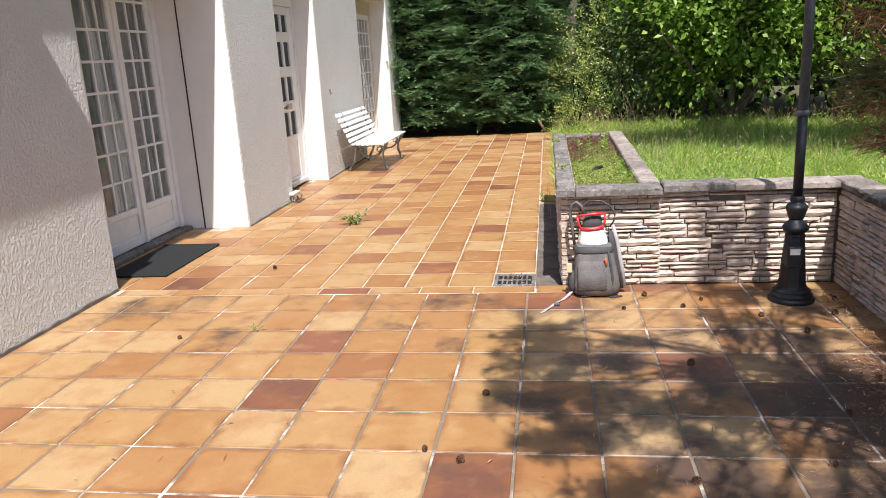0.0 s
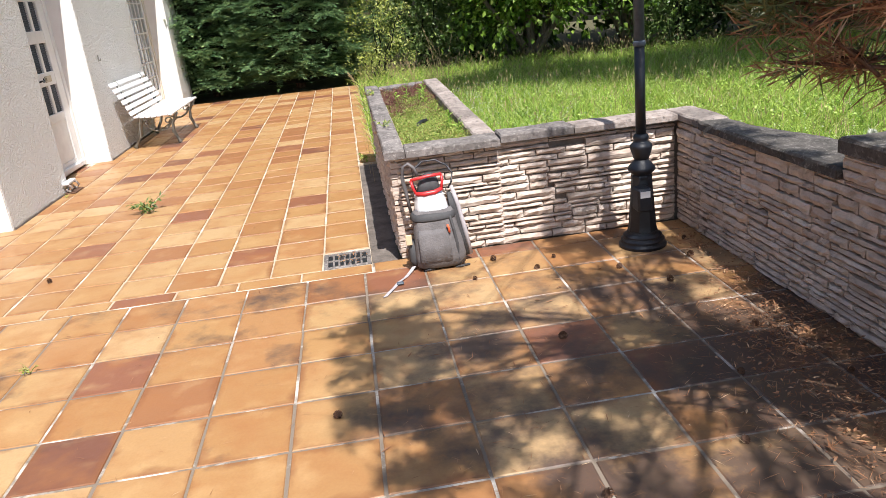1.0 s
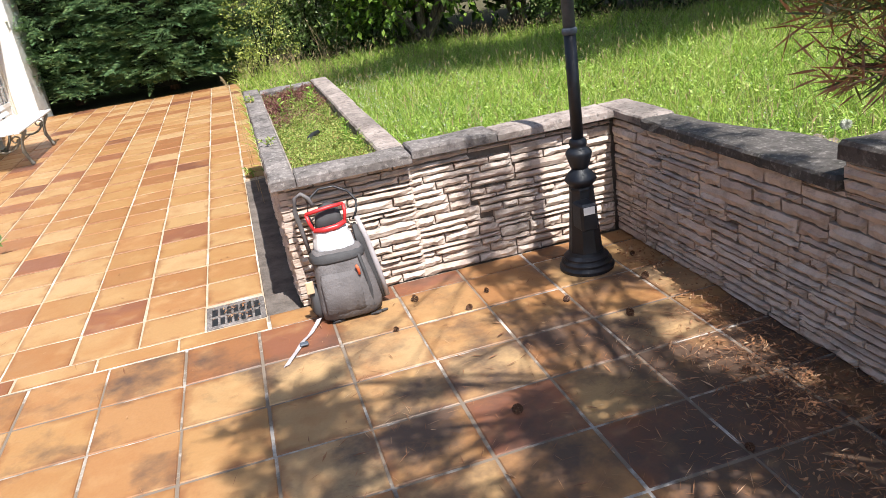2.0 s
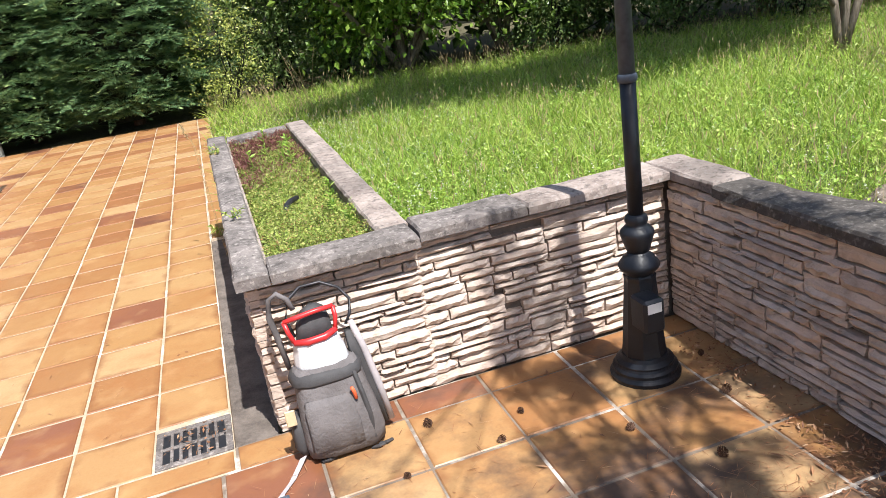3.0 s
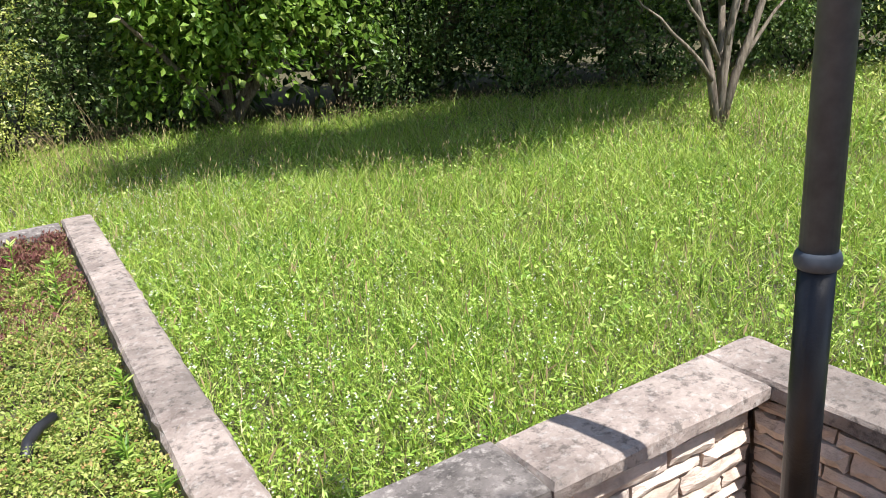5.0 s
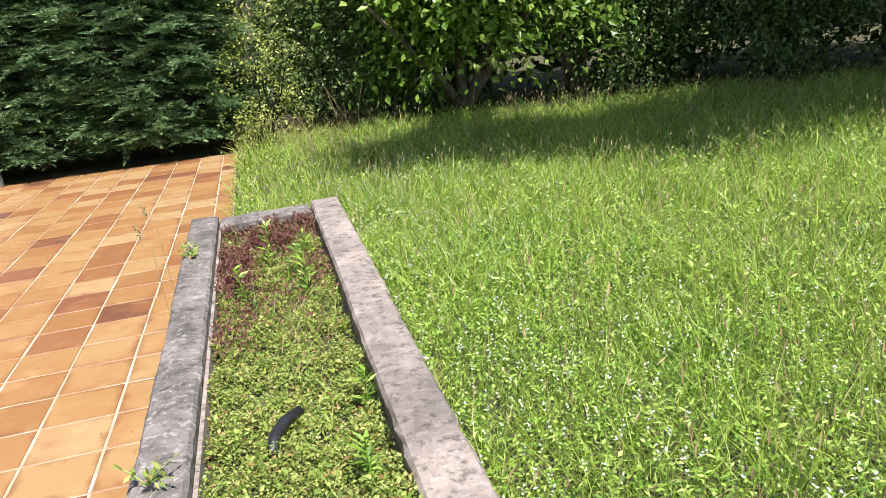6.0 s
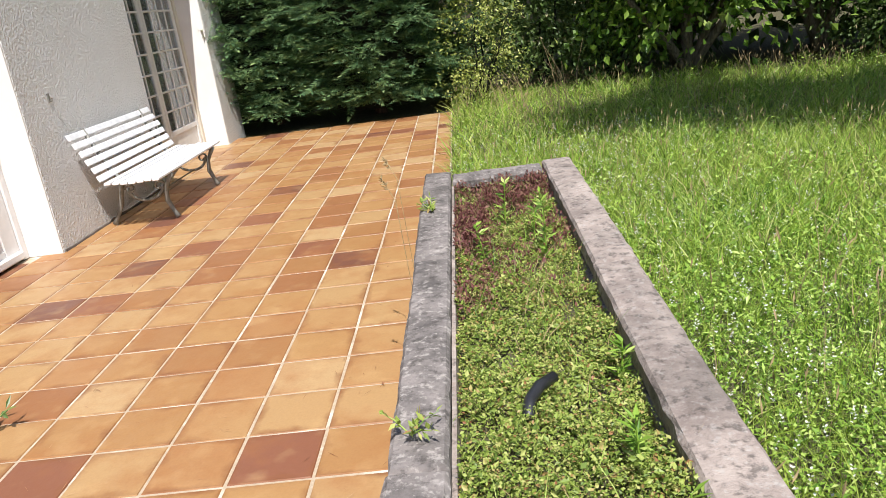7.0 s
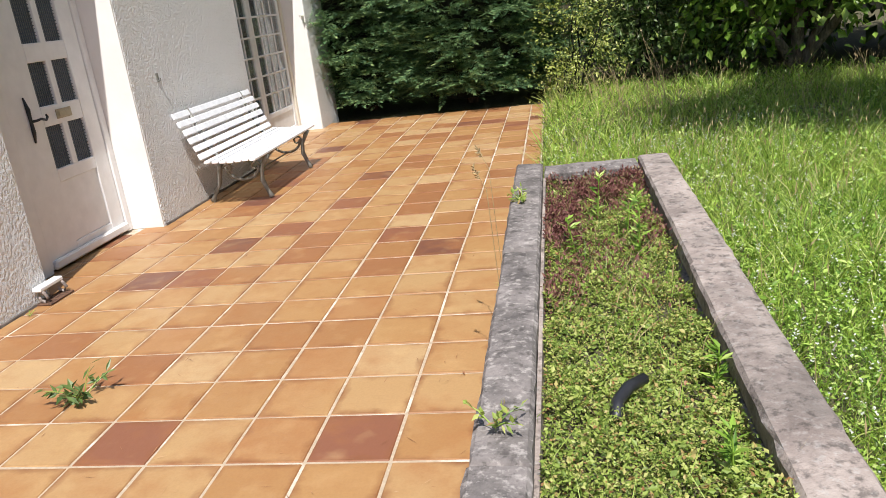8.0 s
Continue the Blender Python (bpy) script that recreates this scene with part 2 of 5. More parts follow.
FLOWER = plain("white_petals", (0.55, 0.56, 0.48), 0.7)
YELLOW = plain("yellow_petals", (0.75, 0.55, 0.03), 0.7)
DRY = plain("dry_stalks", (0.36, 0.27, 0.14), 0.8, wear=0.3)
CANVAS = plain("grey_nylon", (0.135, 0.122, 0.122), 0.8, wear=0.25, scale=11, bump=0.004)
CANVAS_DARK = plain("dark_nylon", (0.050, 0.048, 0.050), 0.7, wear=0.2, scale=20, bump=0.001)
CANVAS_PALE = plain("pale_webbing", (0.40, 0.365, 0.375), 0.75, wear=0.12, scale=30)
RED = plain("red_plastic", (0.62, 0.032, 0.035), 0.35, wear=0.12)
WHITE_BAG = plain("white_film", (0.76, 0.76, 0.78), 0.35, wear=0.08, scale=18, bump=0.002)
ORANGE = plain("orange_tag", (0.75, 0.13, 0.05), 0.5)
CREAM = plain("cream_label", (0.66, 0.52, 0.33), 0.7)
BLACK = plain("black_plastic", (0.022, 0.022, 0.026), 0.4)
BRASS = plain("worn_brass", (0.40, 0.34, 0.25), 0.4, 0.6)


# ---- mesh helpers ----
def mesh_of(name, verts, faces, mat, smooth=False):
    me = bpy.data.meshes.new(name)
    me.from_pydata([tuple(v) for v in verts] if not isinstance(verts, np.ndarray) else verts.tolist(), [], faces.tolist() if isinstance(faces, np.ndarray) else faces)
    me.materials.append(mat)
    if smooth:
        me.shade_smooth()
    me.update()
    return me


def child(ob, parent):
    if parent:
        ob.parent = parent
        ob.matrix_parent_inverse = Matrix.Translation(parent.location).inverted() if parent.parent is None else Matrix.Identity(4)
    return ob


def part(name, bm, mat, parent=None, label="", smooth=False):
    """Links a bmesh, drawn in world places, as one mesh under a thing."""
    me = bpy.data.meshes.new(name)
    bmesh.ops.recalc_face_normals(bm, faces=bm.faces[:])
    bm.to_mesh(me)
    bm.free()
    me.materials.append(mat)
    if smooth:
        me.shade_smooth()
    ob = child(new(name, me), parent)
    return tagged(ob, label) if label else ob


def raw(name, verts, faces, mat, parent=None, label="", smooth=False):
    ob = child(new(name, mesh_of(name, verts, faces, mat, smooth)), parent)
    return tagged(ob, label) if label else ob


def thing(name, at, label, category, group="", kind=""):
    ob = new(name)
    ob.empty_display_size = 0.1
    ob.location = at
    return tagged(ob, label, category, group, kind)


def box(lo, hi, bevel=0.0, bm=None, seg=1):
    made = bmesh.new()
    bmesh.ops.create_cube(made, size=1)
    for v in made.verts:
        v.co = Vector([l + (h - l) * (c + 0.5) for l, h, c in zip(lo, hi, v.co)])
    if bevel:
        bmesh.ops.bevel(made, geom=made.edges[:], offset=bevel, segments=seg, affect="EDGES", profile=0.6)
    if bm is None:
        return made
    me = bpy.data.meshes.new("t")
    made.to_mesh(me)
    made.free()
    bm.from_mesh(me)
    bpy.data.meshes.remove(me)
    return bm


def tube(points, radii, sides=8, bm=None, closed=False):
    """A tube along points; one radius or one for each point."""
    bm = bm or bmesh.new()
    pts = [Vector(p) for p in points]
    if not hasattr(radii, "__len__"):
        radii = [radii] * len(pts)
    rings, n = [], len(pts)
    for i, p in enumerate(pts):
        a, b = pts[(i - 1) % n] if closed or i else p, pts[(i + 1) % n] if closed or i < n - 1 else p
        d = (b - a).normalized()
        u = d.cross(Vector((0.31, 0.17, 0.94))).normalized()
        w = d.cross(u)
        rings.append([bm.verts.new(p + (u * math.cos(k * math.tau / sides) + w * math.sin(k * math.tau / sides)) * radii[i]) for k in range(sides)])
    for i in range(n if closed else n - 1):
        r, s = rings[i], rings[(i + 1) % n]
        for k in range(sides):
            bm.faces.new((r[k], r[(k + 1) % sides], s[(k + 1) % sides], s[k]))
    if not closed:
        bm.faces.new(rings[0][::-1])
        bm.faces.new(rings[-1])
    return bm


def lathe(profile, at, sides=24, bm=None, turn=0.0):
    bm = bm or bmesh.new()
    rings = []
    for r, z in profile:
        rings.append([bm.verts.new((at[0] + r * math.cos(turn + k * math.tau / sides), at[1] + r * math.sin(turn + k * math.tau / sides), at[2] + z)) for k in range(sides)])
    for a, b in zip(rings, rings[1:]):
        for k in range(sides):
            bm.faces.new((a[k], a[(k + 1) % sides], b[(k + 1) % sides], b[k]))
    bm.faces.new(rings[0][::-1])
    bm.faces.new(rings[-1])
    return bm


def unit(v):
    return v / np.maximum(np.linalg.norm(v, axis=1, keepdims=True), 1e-9)


def leaves(p, d, n, length, width, fold=0.15):
    """Arrays of leaf blades: root, direction, normal; two folded triangles each."""
    d = unit(d)
    s = unit(np.cross(d, n))
    up = np.cross(s, d)
    L, W = np.reshape(length, (-1, 1)) * np.ones((len(p), 1)), np.reshape(width, (-1, 1)) * np.ones((len(p), 1))
    mid = p + d * L * 0.45
    v = np.stack([p, mid + s * W * 0.5 + up * W * fold, p + d * L, mid - s * W * 0.5 + up * W * fold], 1).reshape(-1, 3)
    i = np.arange(len(p))[:, None] * 4
    return v, np.concatenate([i + [0, 1, 2], i + [0, 2, 3]], 1).reshape(-1, 3)


def blades(p, d, length, width, bend=0.35):
    """Arrays of grass blades: two joined segments and a tip."""
    k = len(p)
    d = unit(d)
    side = unit(np.cross(d, rng.normal(size=(k, 3))))
    lean = rng.normal(size=(k, 3)) * [1, 1, 0.1]
    lean = unit(lean)
    L, W = length[:, None], width[:, None]
    mid = p + d * L * 0.55 + lean * L * bend * 0.18
    tip = p + d * L * 0.95 + lean * L * bend
    v = np.stack([p - side * W * 0.5, p + side * W * 0.5, mid - side * W * 0.4, mid + side * W * 0.4, tip], 1).reshape(-1, 3)
    i = np.arange(k)[:, None] * 5
    return v, np.concatenate([i + [0, 1, 3], i + [0, 3, 2], i + [2, 3, 4]], 1).reshape(-1, 3)


def merged(lists):
    vs, fs, n = [], [], 0
    for v, f in lists:
        vs.append(v)
        fs.append(f + n)
        n += len(v)
    return np.concatenate(vs), np.concatenate(fs)


# ---- ground, terrace ----
WX, NX = -3.05, -3.25                  # faces of the house wall and of its near stretch
FAR_Y = 14.60                          # the terrace's far edge
ground = raw("ground", [(-300, -300, -0.035), (300, -300, -0.035), (300, 300, -0.035), (-300, 300, -0.035)], [(0, 1, 2, 3)], SOIL)
tagged(ground, "dark earth under the overgrown lawn", "ground", kind="structure")

near_floor = thing("terrace_floor", (0, 3, 0), "terrace of ochre and rust glazed clay tiles with grey joints", "floor", kind="structure")
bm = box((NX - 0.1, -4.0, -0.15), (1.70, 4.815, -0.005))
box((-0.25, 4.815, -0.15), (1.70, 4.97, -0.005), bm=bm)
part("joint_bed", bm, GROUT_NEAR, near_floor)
far_floor = thing("terrace_floor", (-1.7, 9, 0), "long terrace of ochre clay tiles with pale joints along the house", "floor", kind="structure")
bm = box((-3.9, 4.816, -0.15), (-0.25, FAR_Y, -0.005))
box((-0.2495, 7.80, -0.15), (-0.08, FAR_Y, -0.005), bm=bm)
part("joint_bed", bm, GROUT_FAR, far_floor)
gutter = raw("gutter", [(-0.2495, 4.975, -0.03), (-0.085, 4.975, -0.03), (-0.085, 7.80, -0.022), (-0.2495, 7.80, -0.022)], [(0, 1, 2, 3)], GUTTER)
tagged(gutter, "shallow dark concrete gutter beside the planter", "gutter", kind="structure")


# ---- house ----
house = thing("house", (-5.5, 5, 0), "white rough-rendered house with deep door recesses", "house", kind="structure")
LINTEL = 2.52
OPEN_1, OPEN_2, OPEN_3 = (4.97, 6.95), (8.28, 9.72), (11.95, 14.15)
DOOR_1, DOOR_2, DOOR_3 = -3.73, -3.33, -3.36
BACK = -4.05


def wall_piece(x, y0, y1, z0=-0.1, z1=3.3):
    return box((BACK, y0, z0), (x, y1, z1), 0.012)


part("wall", wall_piece(NX, -7.0, OPEN_1[0]), STUCCO, house)
part("wall", wall_piece(WX, OPEN_1[1], OPEN_2[0]), STUCCO, house)
part("wall", wall_piece(WX, OPEN_2[1], OPEN_3[0]), STUCCO, house)
part("wall", wall_piece(WX, OPEN_3[1], 14.95), STUCCO, house)
for lo, hi in (OPEN_1, OPEN_2, OPEN_3):
    part("lintel", wall_piece(WX - 0.001, lo + 0.001, hi - 0.001, LINTEL, 3.3), STUCCO, house)
# smooth plaster on the recesses' far sides
part("reveal", box((DOOR_1 - 0.02, OPEN_1[1] - 0.006, 0), (WX - 0.004, OPEN_1[1] + 0.02, LINTEL)), REVEAL, house)
part("reveal", box((DOOR_2 - 0.02, OPEN_2[1] - 0.006, 0), (WX - 0.004, OPEN_2[1] + 0.02, LINTEL)), REVEAL, house)
part("reveal", box((DOOR_3 - 0.02, OPEN_3[1] - 0.006, 0), (WX - 0.004, OPEN_3[1] + 0.02, LINTEL)), REVEAL, house)
part("shutter_groove", box((-3.510, OPEN_1[1] - 0.012, 0.0), (-3.498, OPEN_1[1] - 0.004, LINTEL)), BLACK, house)
part("roof", box((-10.0, -7.1, 3.302), (WX + 0.03, 15.03, 3.52), 0.02), COPING, house)
# unseen slab, added to throw the slanting shadow on the near wall
part("shade_canopy", box((BACK, -7.0, 2.62), (NX + 0.285, 4.02, 2.74), 0.01), REVEAL, house)
bm = box((-10.0, -7.0, -0.1), (-9.8, 14.95, 3.3))
box((-9.8, -7.0, -0.1), (BACK, -6.8, 3.3), bm=bm)
box((-9.8, 14.75, -0.1), (BACK, 14.95, 3.3), bm=bm)
part("rear_wall", bm, STUCCO, house)
bm = box((-6.2, -6.8, -0.1), (-6.1, 14.5, 3.3))
part("room_wall", bm, ROOM, house)
part("room_floor", box((-6.1, -6.8, -0.12), (-3.902, 14.5, -0.02)), ROOM, house)
# weathered foot of the render
for y0, y1, x in ((-2.0, OPEN_1[0] - 0.02, NX), (OPEN_1[1] + 0.02, OPEN_2[0] - 0.02, WX), (OPEN_2[1] + 0.02, OPEN_3[0] - 0.02, WX)):
    n = int((y1 - y0) / 0.05)
    bm = bmesh.new()
    rows = []
    for i in range(n + 1):
        y = y0 + (y1 - y0) * i / n
        h = 0.012 + 0.03 * abs(noise.noise((y * 6, x, 0)))
        rows.append([bm.verts.new((x + 0.012, y, -0.004)), bm.verts.new((x + 0.010, y, h)), bm.verts.new((x - 0.005, y, h + 0.004))])
    for a, b in zip(rows, rows[1:]):
        bm.faces.new((a[0], b[0], b[1], a[1]))
        bm.faces.new((a[1], b[1], b[2], a[2]))
    part("wall_foot", bm, GUTTER, house)


def glazed_leaf(door, x, y0, y1, z0, z1, cols, rows, panel, stile=0.075):
    """A glazed leaf in the plane x: frame with glazing bars, a solid foot panel, single panes."""
    t = 0.045
    bm = box((x - t, y0 + 0.002, z0), (x, y0 + stile, z1), 0.006)
    box((x - t, y1 - stile, z0), (x, y1 - 0.002, z1), 0.006, bm)
    box((x - t + 0.002, y0 + stile, z1 - 0.09), (x - 0.002, y1 - stile, z1), 0.006, bm)
    box((x - t + 0.002, y0 + stile, z0), (x - 0.002, y1 - stile, z0 + 0.09), 0.006, bm)
    box((x - t + 0.002, y0 + stile, panel - 0.06), (x - 0.002, y1 - stile, panel), 0.006, bm)
    box((x - t + 0.015, y0 + stile, z0 + 0.09), (x - 0.014, y1 - stile, panel - 0.06), 0.004, bm)
    gy, gz = (y1 - y0 - 2 * stile) / cols, (z1 - 0.09 - panel) / rows
    for c in range(1, cols):
        y = y0 + stile + c * gy
        box((x - 0.030, y - 0.011, panel), (x - 0.003, y + 0.011, z1 - 0.09), 0.004, bm)
    for r in range(1, rows):
        z = panel + r * gz
        box((x - 0.029, y0 + stile, z - 0.011), (x - 0.004, y1 - stile, z + 0.011), 0.004, bm)
    leaf_ob = part("leaf", bm, PAINT, door)
    pane_me = mesh_of("pane", [(0, -0.5, -0.5), (0, 0.5, -0.5), (0, 0.5, 0.5), (0, -0.5, 0.5), (-0.004, -0.5, -0.5), (-0.004, 0.5, -0.5), (-0.004, 0.5, 0.5), (-0.004, -0.5, 0.5)],
                      [(0, 1, 2, 3), (7, 6, 5, 4), (0, 4, 5, 1), (1, 5, 6, 2), (2, 6, 7, 3), (3, 7, 4, 0)], GLASS)
    for c in range(cols):
        for r in range(rows):
            p = child(new("pane", pane_me), leaf_ob)
            p.location = (x - 0.016, y0 + stile + (c + 0.5) * gy, panel + (r + 0.5) * gz)
            p.scale = (1, gy - 0.018, gz - 0.018)
            p.visible_shadow = False
    return leaf_ob


def curtain(x, y0, y1, z0, z1, folds, slack=0.0, cloth=CURTAIN):
    n = folds * 8
    v, f = [], []
    for i in range(n + 1):
        s = i / n
        for j in range(9):
            u = j / 8
            pull = slack * math.sin(u * math.pi) * (1 - u)
            y = y0 + (y1 - y0) * s * (1 - pull)
            v.append((x + 0.022 * math.sin(s * folds * math.tau + u * 0.7) + 0.008 * math.sin(s * 31), y, z0 + (z1 - z0) * u))
    for i in range(n):
        for j in range(8):
            a = i * 9 + j
            f.append((a, a + 9, a + 10, a + 1))
    ob = raw("curtain", v, f, cloth, smooth=True)
    return tagged(ob, "grey-white net curtain hanging behind the glazed door", "curtain", "net curtains")


door = thing("door_1", (DOOR_1, 6.0, 0), "white-painted french door with many small panes", "door", kind="structure")
bm = box((DOOR_1 - 0.09, 4.972, 0.03), (DOOR_1 + 0.02, 5.03, LINTEL), 0.006)
box((DOOR_1 - 0.09, 6.875, 0.03), (DOOR_1 + 0.02, 6.942, LINTEL), 0.006, bm)
box((DOOR_1 - 0.09, 5.03, LINTEL - 0.06), (DOOR_1 + 0.02, 6.875, LINTEL), 0.006, bm)
part("frame", bm, PAINT, door)
part("threshold", box((DOOR_1 - 0.12, 4.975, -0.004), (DOOR_1 + 0.10, 6.94, 0.032), 0.008), COPING, door)
for y0, y1 in ((5.032, 5.645), (5.647, 6.258), (6.262, 6.873)):
    glazed_leaf(door, DOOR_1, y0, y1, 0.04, 2.455, 3, 8, 0.375)
part("cover_strip", box((DOOR_1 - 0.01, 6.235, 0.04), (DOOR_1 + 0.018, 6.285, 2.455), 0.005), PAINT, door)
for a, b, k in ((5.05, 5.62, 5), (5.67, 6.24, 5), (6.28, 6.86, 6)):
    curtain(DOOR_1 - 0.16, a, b, 0.10, 2.44, k, 0.25 if a < 6 else 0.1)

door = thing("door_2", (DOOR_2, 9.2, 0), "white-painted wooden front door with latticed lights, worn at its foot", "door", kind="structure")
bm = box((DOOR_2 - 0.10, 8.285, 0.0), (DOOR_2 + 0.012, 8.70, LINTEL), 0.006)
box((DOOR_2 - 0.10, 9.645, 0.0), (DOOR_2 + 0.012, 9.712, LINTEL), 0.006, bm)
box((DOOR_2 - 0.10, 8.70, 2.20), (DOOR_2 + 0.012, 9.645, LINTEL), 0.006, bm)
part("frame", bm, PAINT, door)
ROWS_2, COLS_2 = ((0.65, 0.94), (1.075, 1.365), (1.49, 1.78), (1.90, 2.10)), ((9.03, 9.22), (9.28, 9.47))
bm = box((DOOR_2 - 0.05, 8.705, 0.02), (DOOR_2, 9.03, 2.195), 0.006)
box((DOOR_2 - 0.05, 9.47, 0.02), (DOOR_2, 9.64, 2.195), 0.006, bm)
box((DOOR_2 - 0.048, 9.22, 0.65), (DOOR_2 - 0.002, 9.28, 2.195), 0.004, bm)
edges = [0.02] + [z for r in ROWS_2 for z in r] + [2.195]
for z0, z1 in zip(edges[2::2], edges[3::2]):
    box((DOOR_2 - 0.048, 9.03, z0), (DOOR_2 - 0.001, 9.47, z1), 0.005, bm)
box((DOOR_2 - 0.048, 9.03, 0.56), (DOOR_2 - 0.001, 9.47, 0.65), 0.005, bm)
box((DOOR_2 - 0.048, 9.03, 0.02), (DOOR_2 - 0.001, 9.47, 0.13), 0.005, bm)
box((DOOR_2 - 0.040, 9.03, 0.13), (DOOR_2 - 0.012, 9.47, 0.56), 0.004, bm)
door_leaf = part("leaf", bm, PAINT, door)
part("weather_bar", box((DOOR_2 - 0.005, 8.72, 0.02), (DOOR_2 + 0.035, 9.635, 0.085), 0.012), PAINT, door_leaf)
for z0, z1 in ROWS_2:
    for y0, y1 in COLS_2:
        part("pane", box((DOOR_2 - 0.030, y0, z0), (DOOR_2 - 0.026, y1, z1)), plain("ribbed_glass", (0.23, 0.225, 0.22), 0.25, wear=0.35, scale=120) if "ribbed_glass" not in bpy.data.materials else bpy.data.materials["ribbed_glass"], door_leaf)
        bm = bmesh.new()
        for k in range(1, 9):
            y = y0 + (y1 - y0) * k / 9
            box((DOOR_2 - 0.024, y - 0.0022, z0), (DOOR_2 - 0.019, y + 0.0022, z1), bm=bm)
        for k in range(1, 13):
            z = z0 + (z1 - z0) * k / 13
            box((DOOR_2 - 0.022, y0, z - 0.0022), (DOOR_2 - 0.017, y1, z + 0.0022), bm=bm)
        part("lattice", bm, IRON_GREY_LIT, door_leaf)
bm = tube([(DOOR_2 + 0.006, 8.885, 0.86), (DOOR_2 + 0.010, 8.89, 0.93), (DOOR_2 + 0.012, 8.888, 1.0), (DOOR_2 + 0.010, 8.892, 1.08), (DOOR_2 + 0.006, 8.88, 1.16)], [0.006, 0.014, 0.011, 0.015, 0.005], 8)
tube([(DOOR_2 + 0.01, 8.89, 1.0), (DOOR_2 + 0.055, 8.89, 1.005), (DOOR_2 + 0.06, 8.93, 1.01), (DOOR_2 + 0.058, 8.98, 0.995), (DOOR_2 + 0.055, 9.005, 1.012), (DOOR_2 + 0.05, 9.0, 1.03)], [0.009, 0.009, 0.009, 0.008, 0.008, 0.007], 8, bm)
part("handle", bm, IRON, door_leaf, "black wrought-iron lever handle", True)
bm = box((DOOR_2 - 0.001, 9.17, 0.975), (DOOR_2 + 0.008, 9.34, 1.04), 0.003)
box((DOOR_2 + 0.008, 9.195, 0.99), (DOOR_2 + 0.013, 9.315, 1.025), 0.002, bm)
part("letter_slot", bm, BRASS, door_leaf, "worn metal letter flap")

door = thing("door_3", (DOOR_3, 13.2, 0), "white-painted french door with narrow panes behind the bench", "door", kind="structure")
bm = box((DOOR_3 - 0.09, 11.955, 0.0), (DOOR_3 + 0.02, 12.03, LINTEL), 0.006)
box((DOOR_3 - 0.09, 14.07, 0.0), (DOOR_3 + 0.02, 14.142, LINTEL), 0.006, bm)
box((DOOR_3 - 0.09, 12.03, 2.30), (DOOR_3 + 0.03, 14.07, LINTEL), 0.006, bm)
part("frame", bm, PANEL, door)
for y0, y1 in ((12.035, 13.05), (13.055, 14.065)):
    glazed_leaf(door, DOOR_3, y0, y1, 0.02, 2.295, 4, 8, 0.38, 0.07)
for a, b in ((13.1, 14.05),):
    curtain(DOOR_3 - 0.22, a + 0.1, b, 0.10, 2.28, 6, 0.05, CURTAIN_DARK)


# ---- garden walls ----
STONES = []
for k in range(18):
    # a split stone of unit size: a rough face towards -y with broken edges
    nx, nz = 6, 2
    v, f = [], []
    face = {}
    rr = random.Random(k)
    for i in range(nx + 1):
        for j in range(nz + 1):
            edge = i in (0, nx) or j in (0, nz)
            x = -0.5 + i / nx + (rr.uniform(-0.03, 0.03) if 0 < i < nx else rr.uniform(-0.012, 0.012))
            z = -0.5 + j / nz + rr.uniform(-0.10, 0.08)
            y = rr.uniform(-0.05, 0.11) + (0.22 if edge else 0.0)
            face[i, j] = len(v)
            v.append((x, y, z))
    for i in range(nx):
        for j in range(nz):
            f.append((face[i, j], face[i + 1, j], face[i + 1, j + 1], face[i, j + 1]))
    rim = [face[i, 0] for i in range(nx + 1)] + [face[nx, j] for j in range(1, nz + 1)] + [face[i, nz] for i in range(nx - 1, -1, -1)] + [face[0, j] for j in range(nz - 1, 0, -1)]
    back = {}
    for r in rim:
        back[r] = len(v)
        v.append((v[r][0], 1.0, v[r][2]))
    for a, b in zip(rim, rim[1:] + rim[:1]):
        f.append((b, a, back[a], back[b]))
    STONES.append(mesh_of("stone", v, f, STONE))


def courses(length, height, seed):
    """Stones of a wall face as (s, z, width, height, depth), in uneven courses; blocks of thin and thick courses meet at steps."""
    rr = random.Random(seed)
    out, s = [], 0.0

    def jag(at, z):
        return 0.0 if at < 0.01 or at > length - 0.01 else 0.16 * noise.cell((at * 50, int(z / 0.075), seed)) - 0.08

    while s < length - 0.01:
        block = min(rr.uniform(0.34, 0.80), length - s)
        if length - s - block < 0.15:
            block = length - s
        z = 0.0
        while z < height - 0.005:
            h = rr.choice((0.022, 0.028, 0.032, 0.036, 0.040, 0.046, 0.054))
            if height - z - h < 0.018:
                h = height - z
            a = s + jag(s, z)
            end = s + block + jag(s + block, z)
            while a < end - 0.005:
                w = rr.uniform(0.08, 0.36) * (1.2 if h < 0.03 else 0.9)
                if end - a - w < 0.06:
                    w = end - a
                out.append((a + w / 2, z + h / 2, w - 0.007, h - 0.0075, rr.uniform(0.038, 0.048)))
                a += w
            z += h
        s += block
    return out


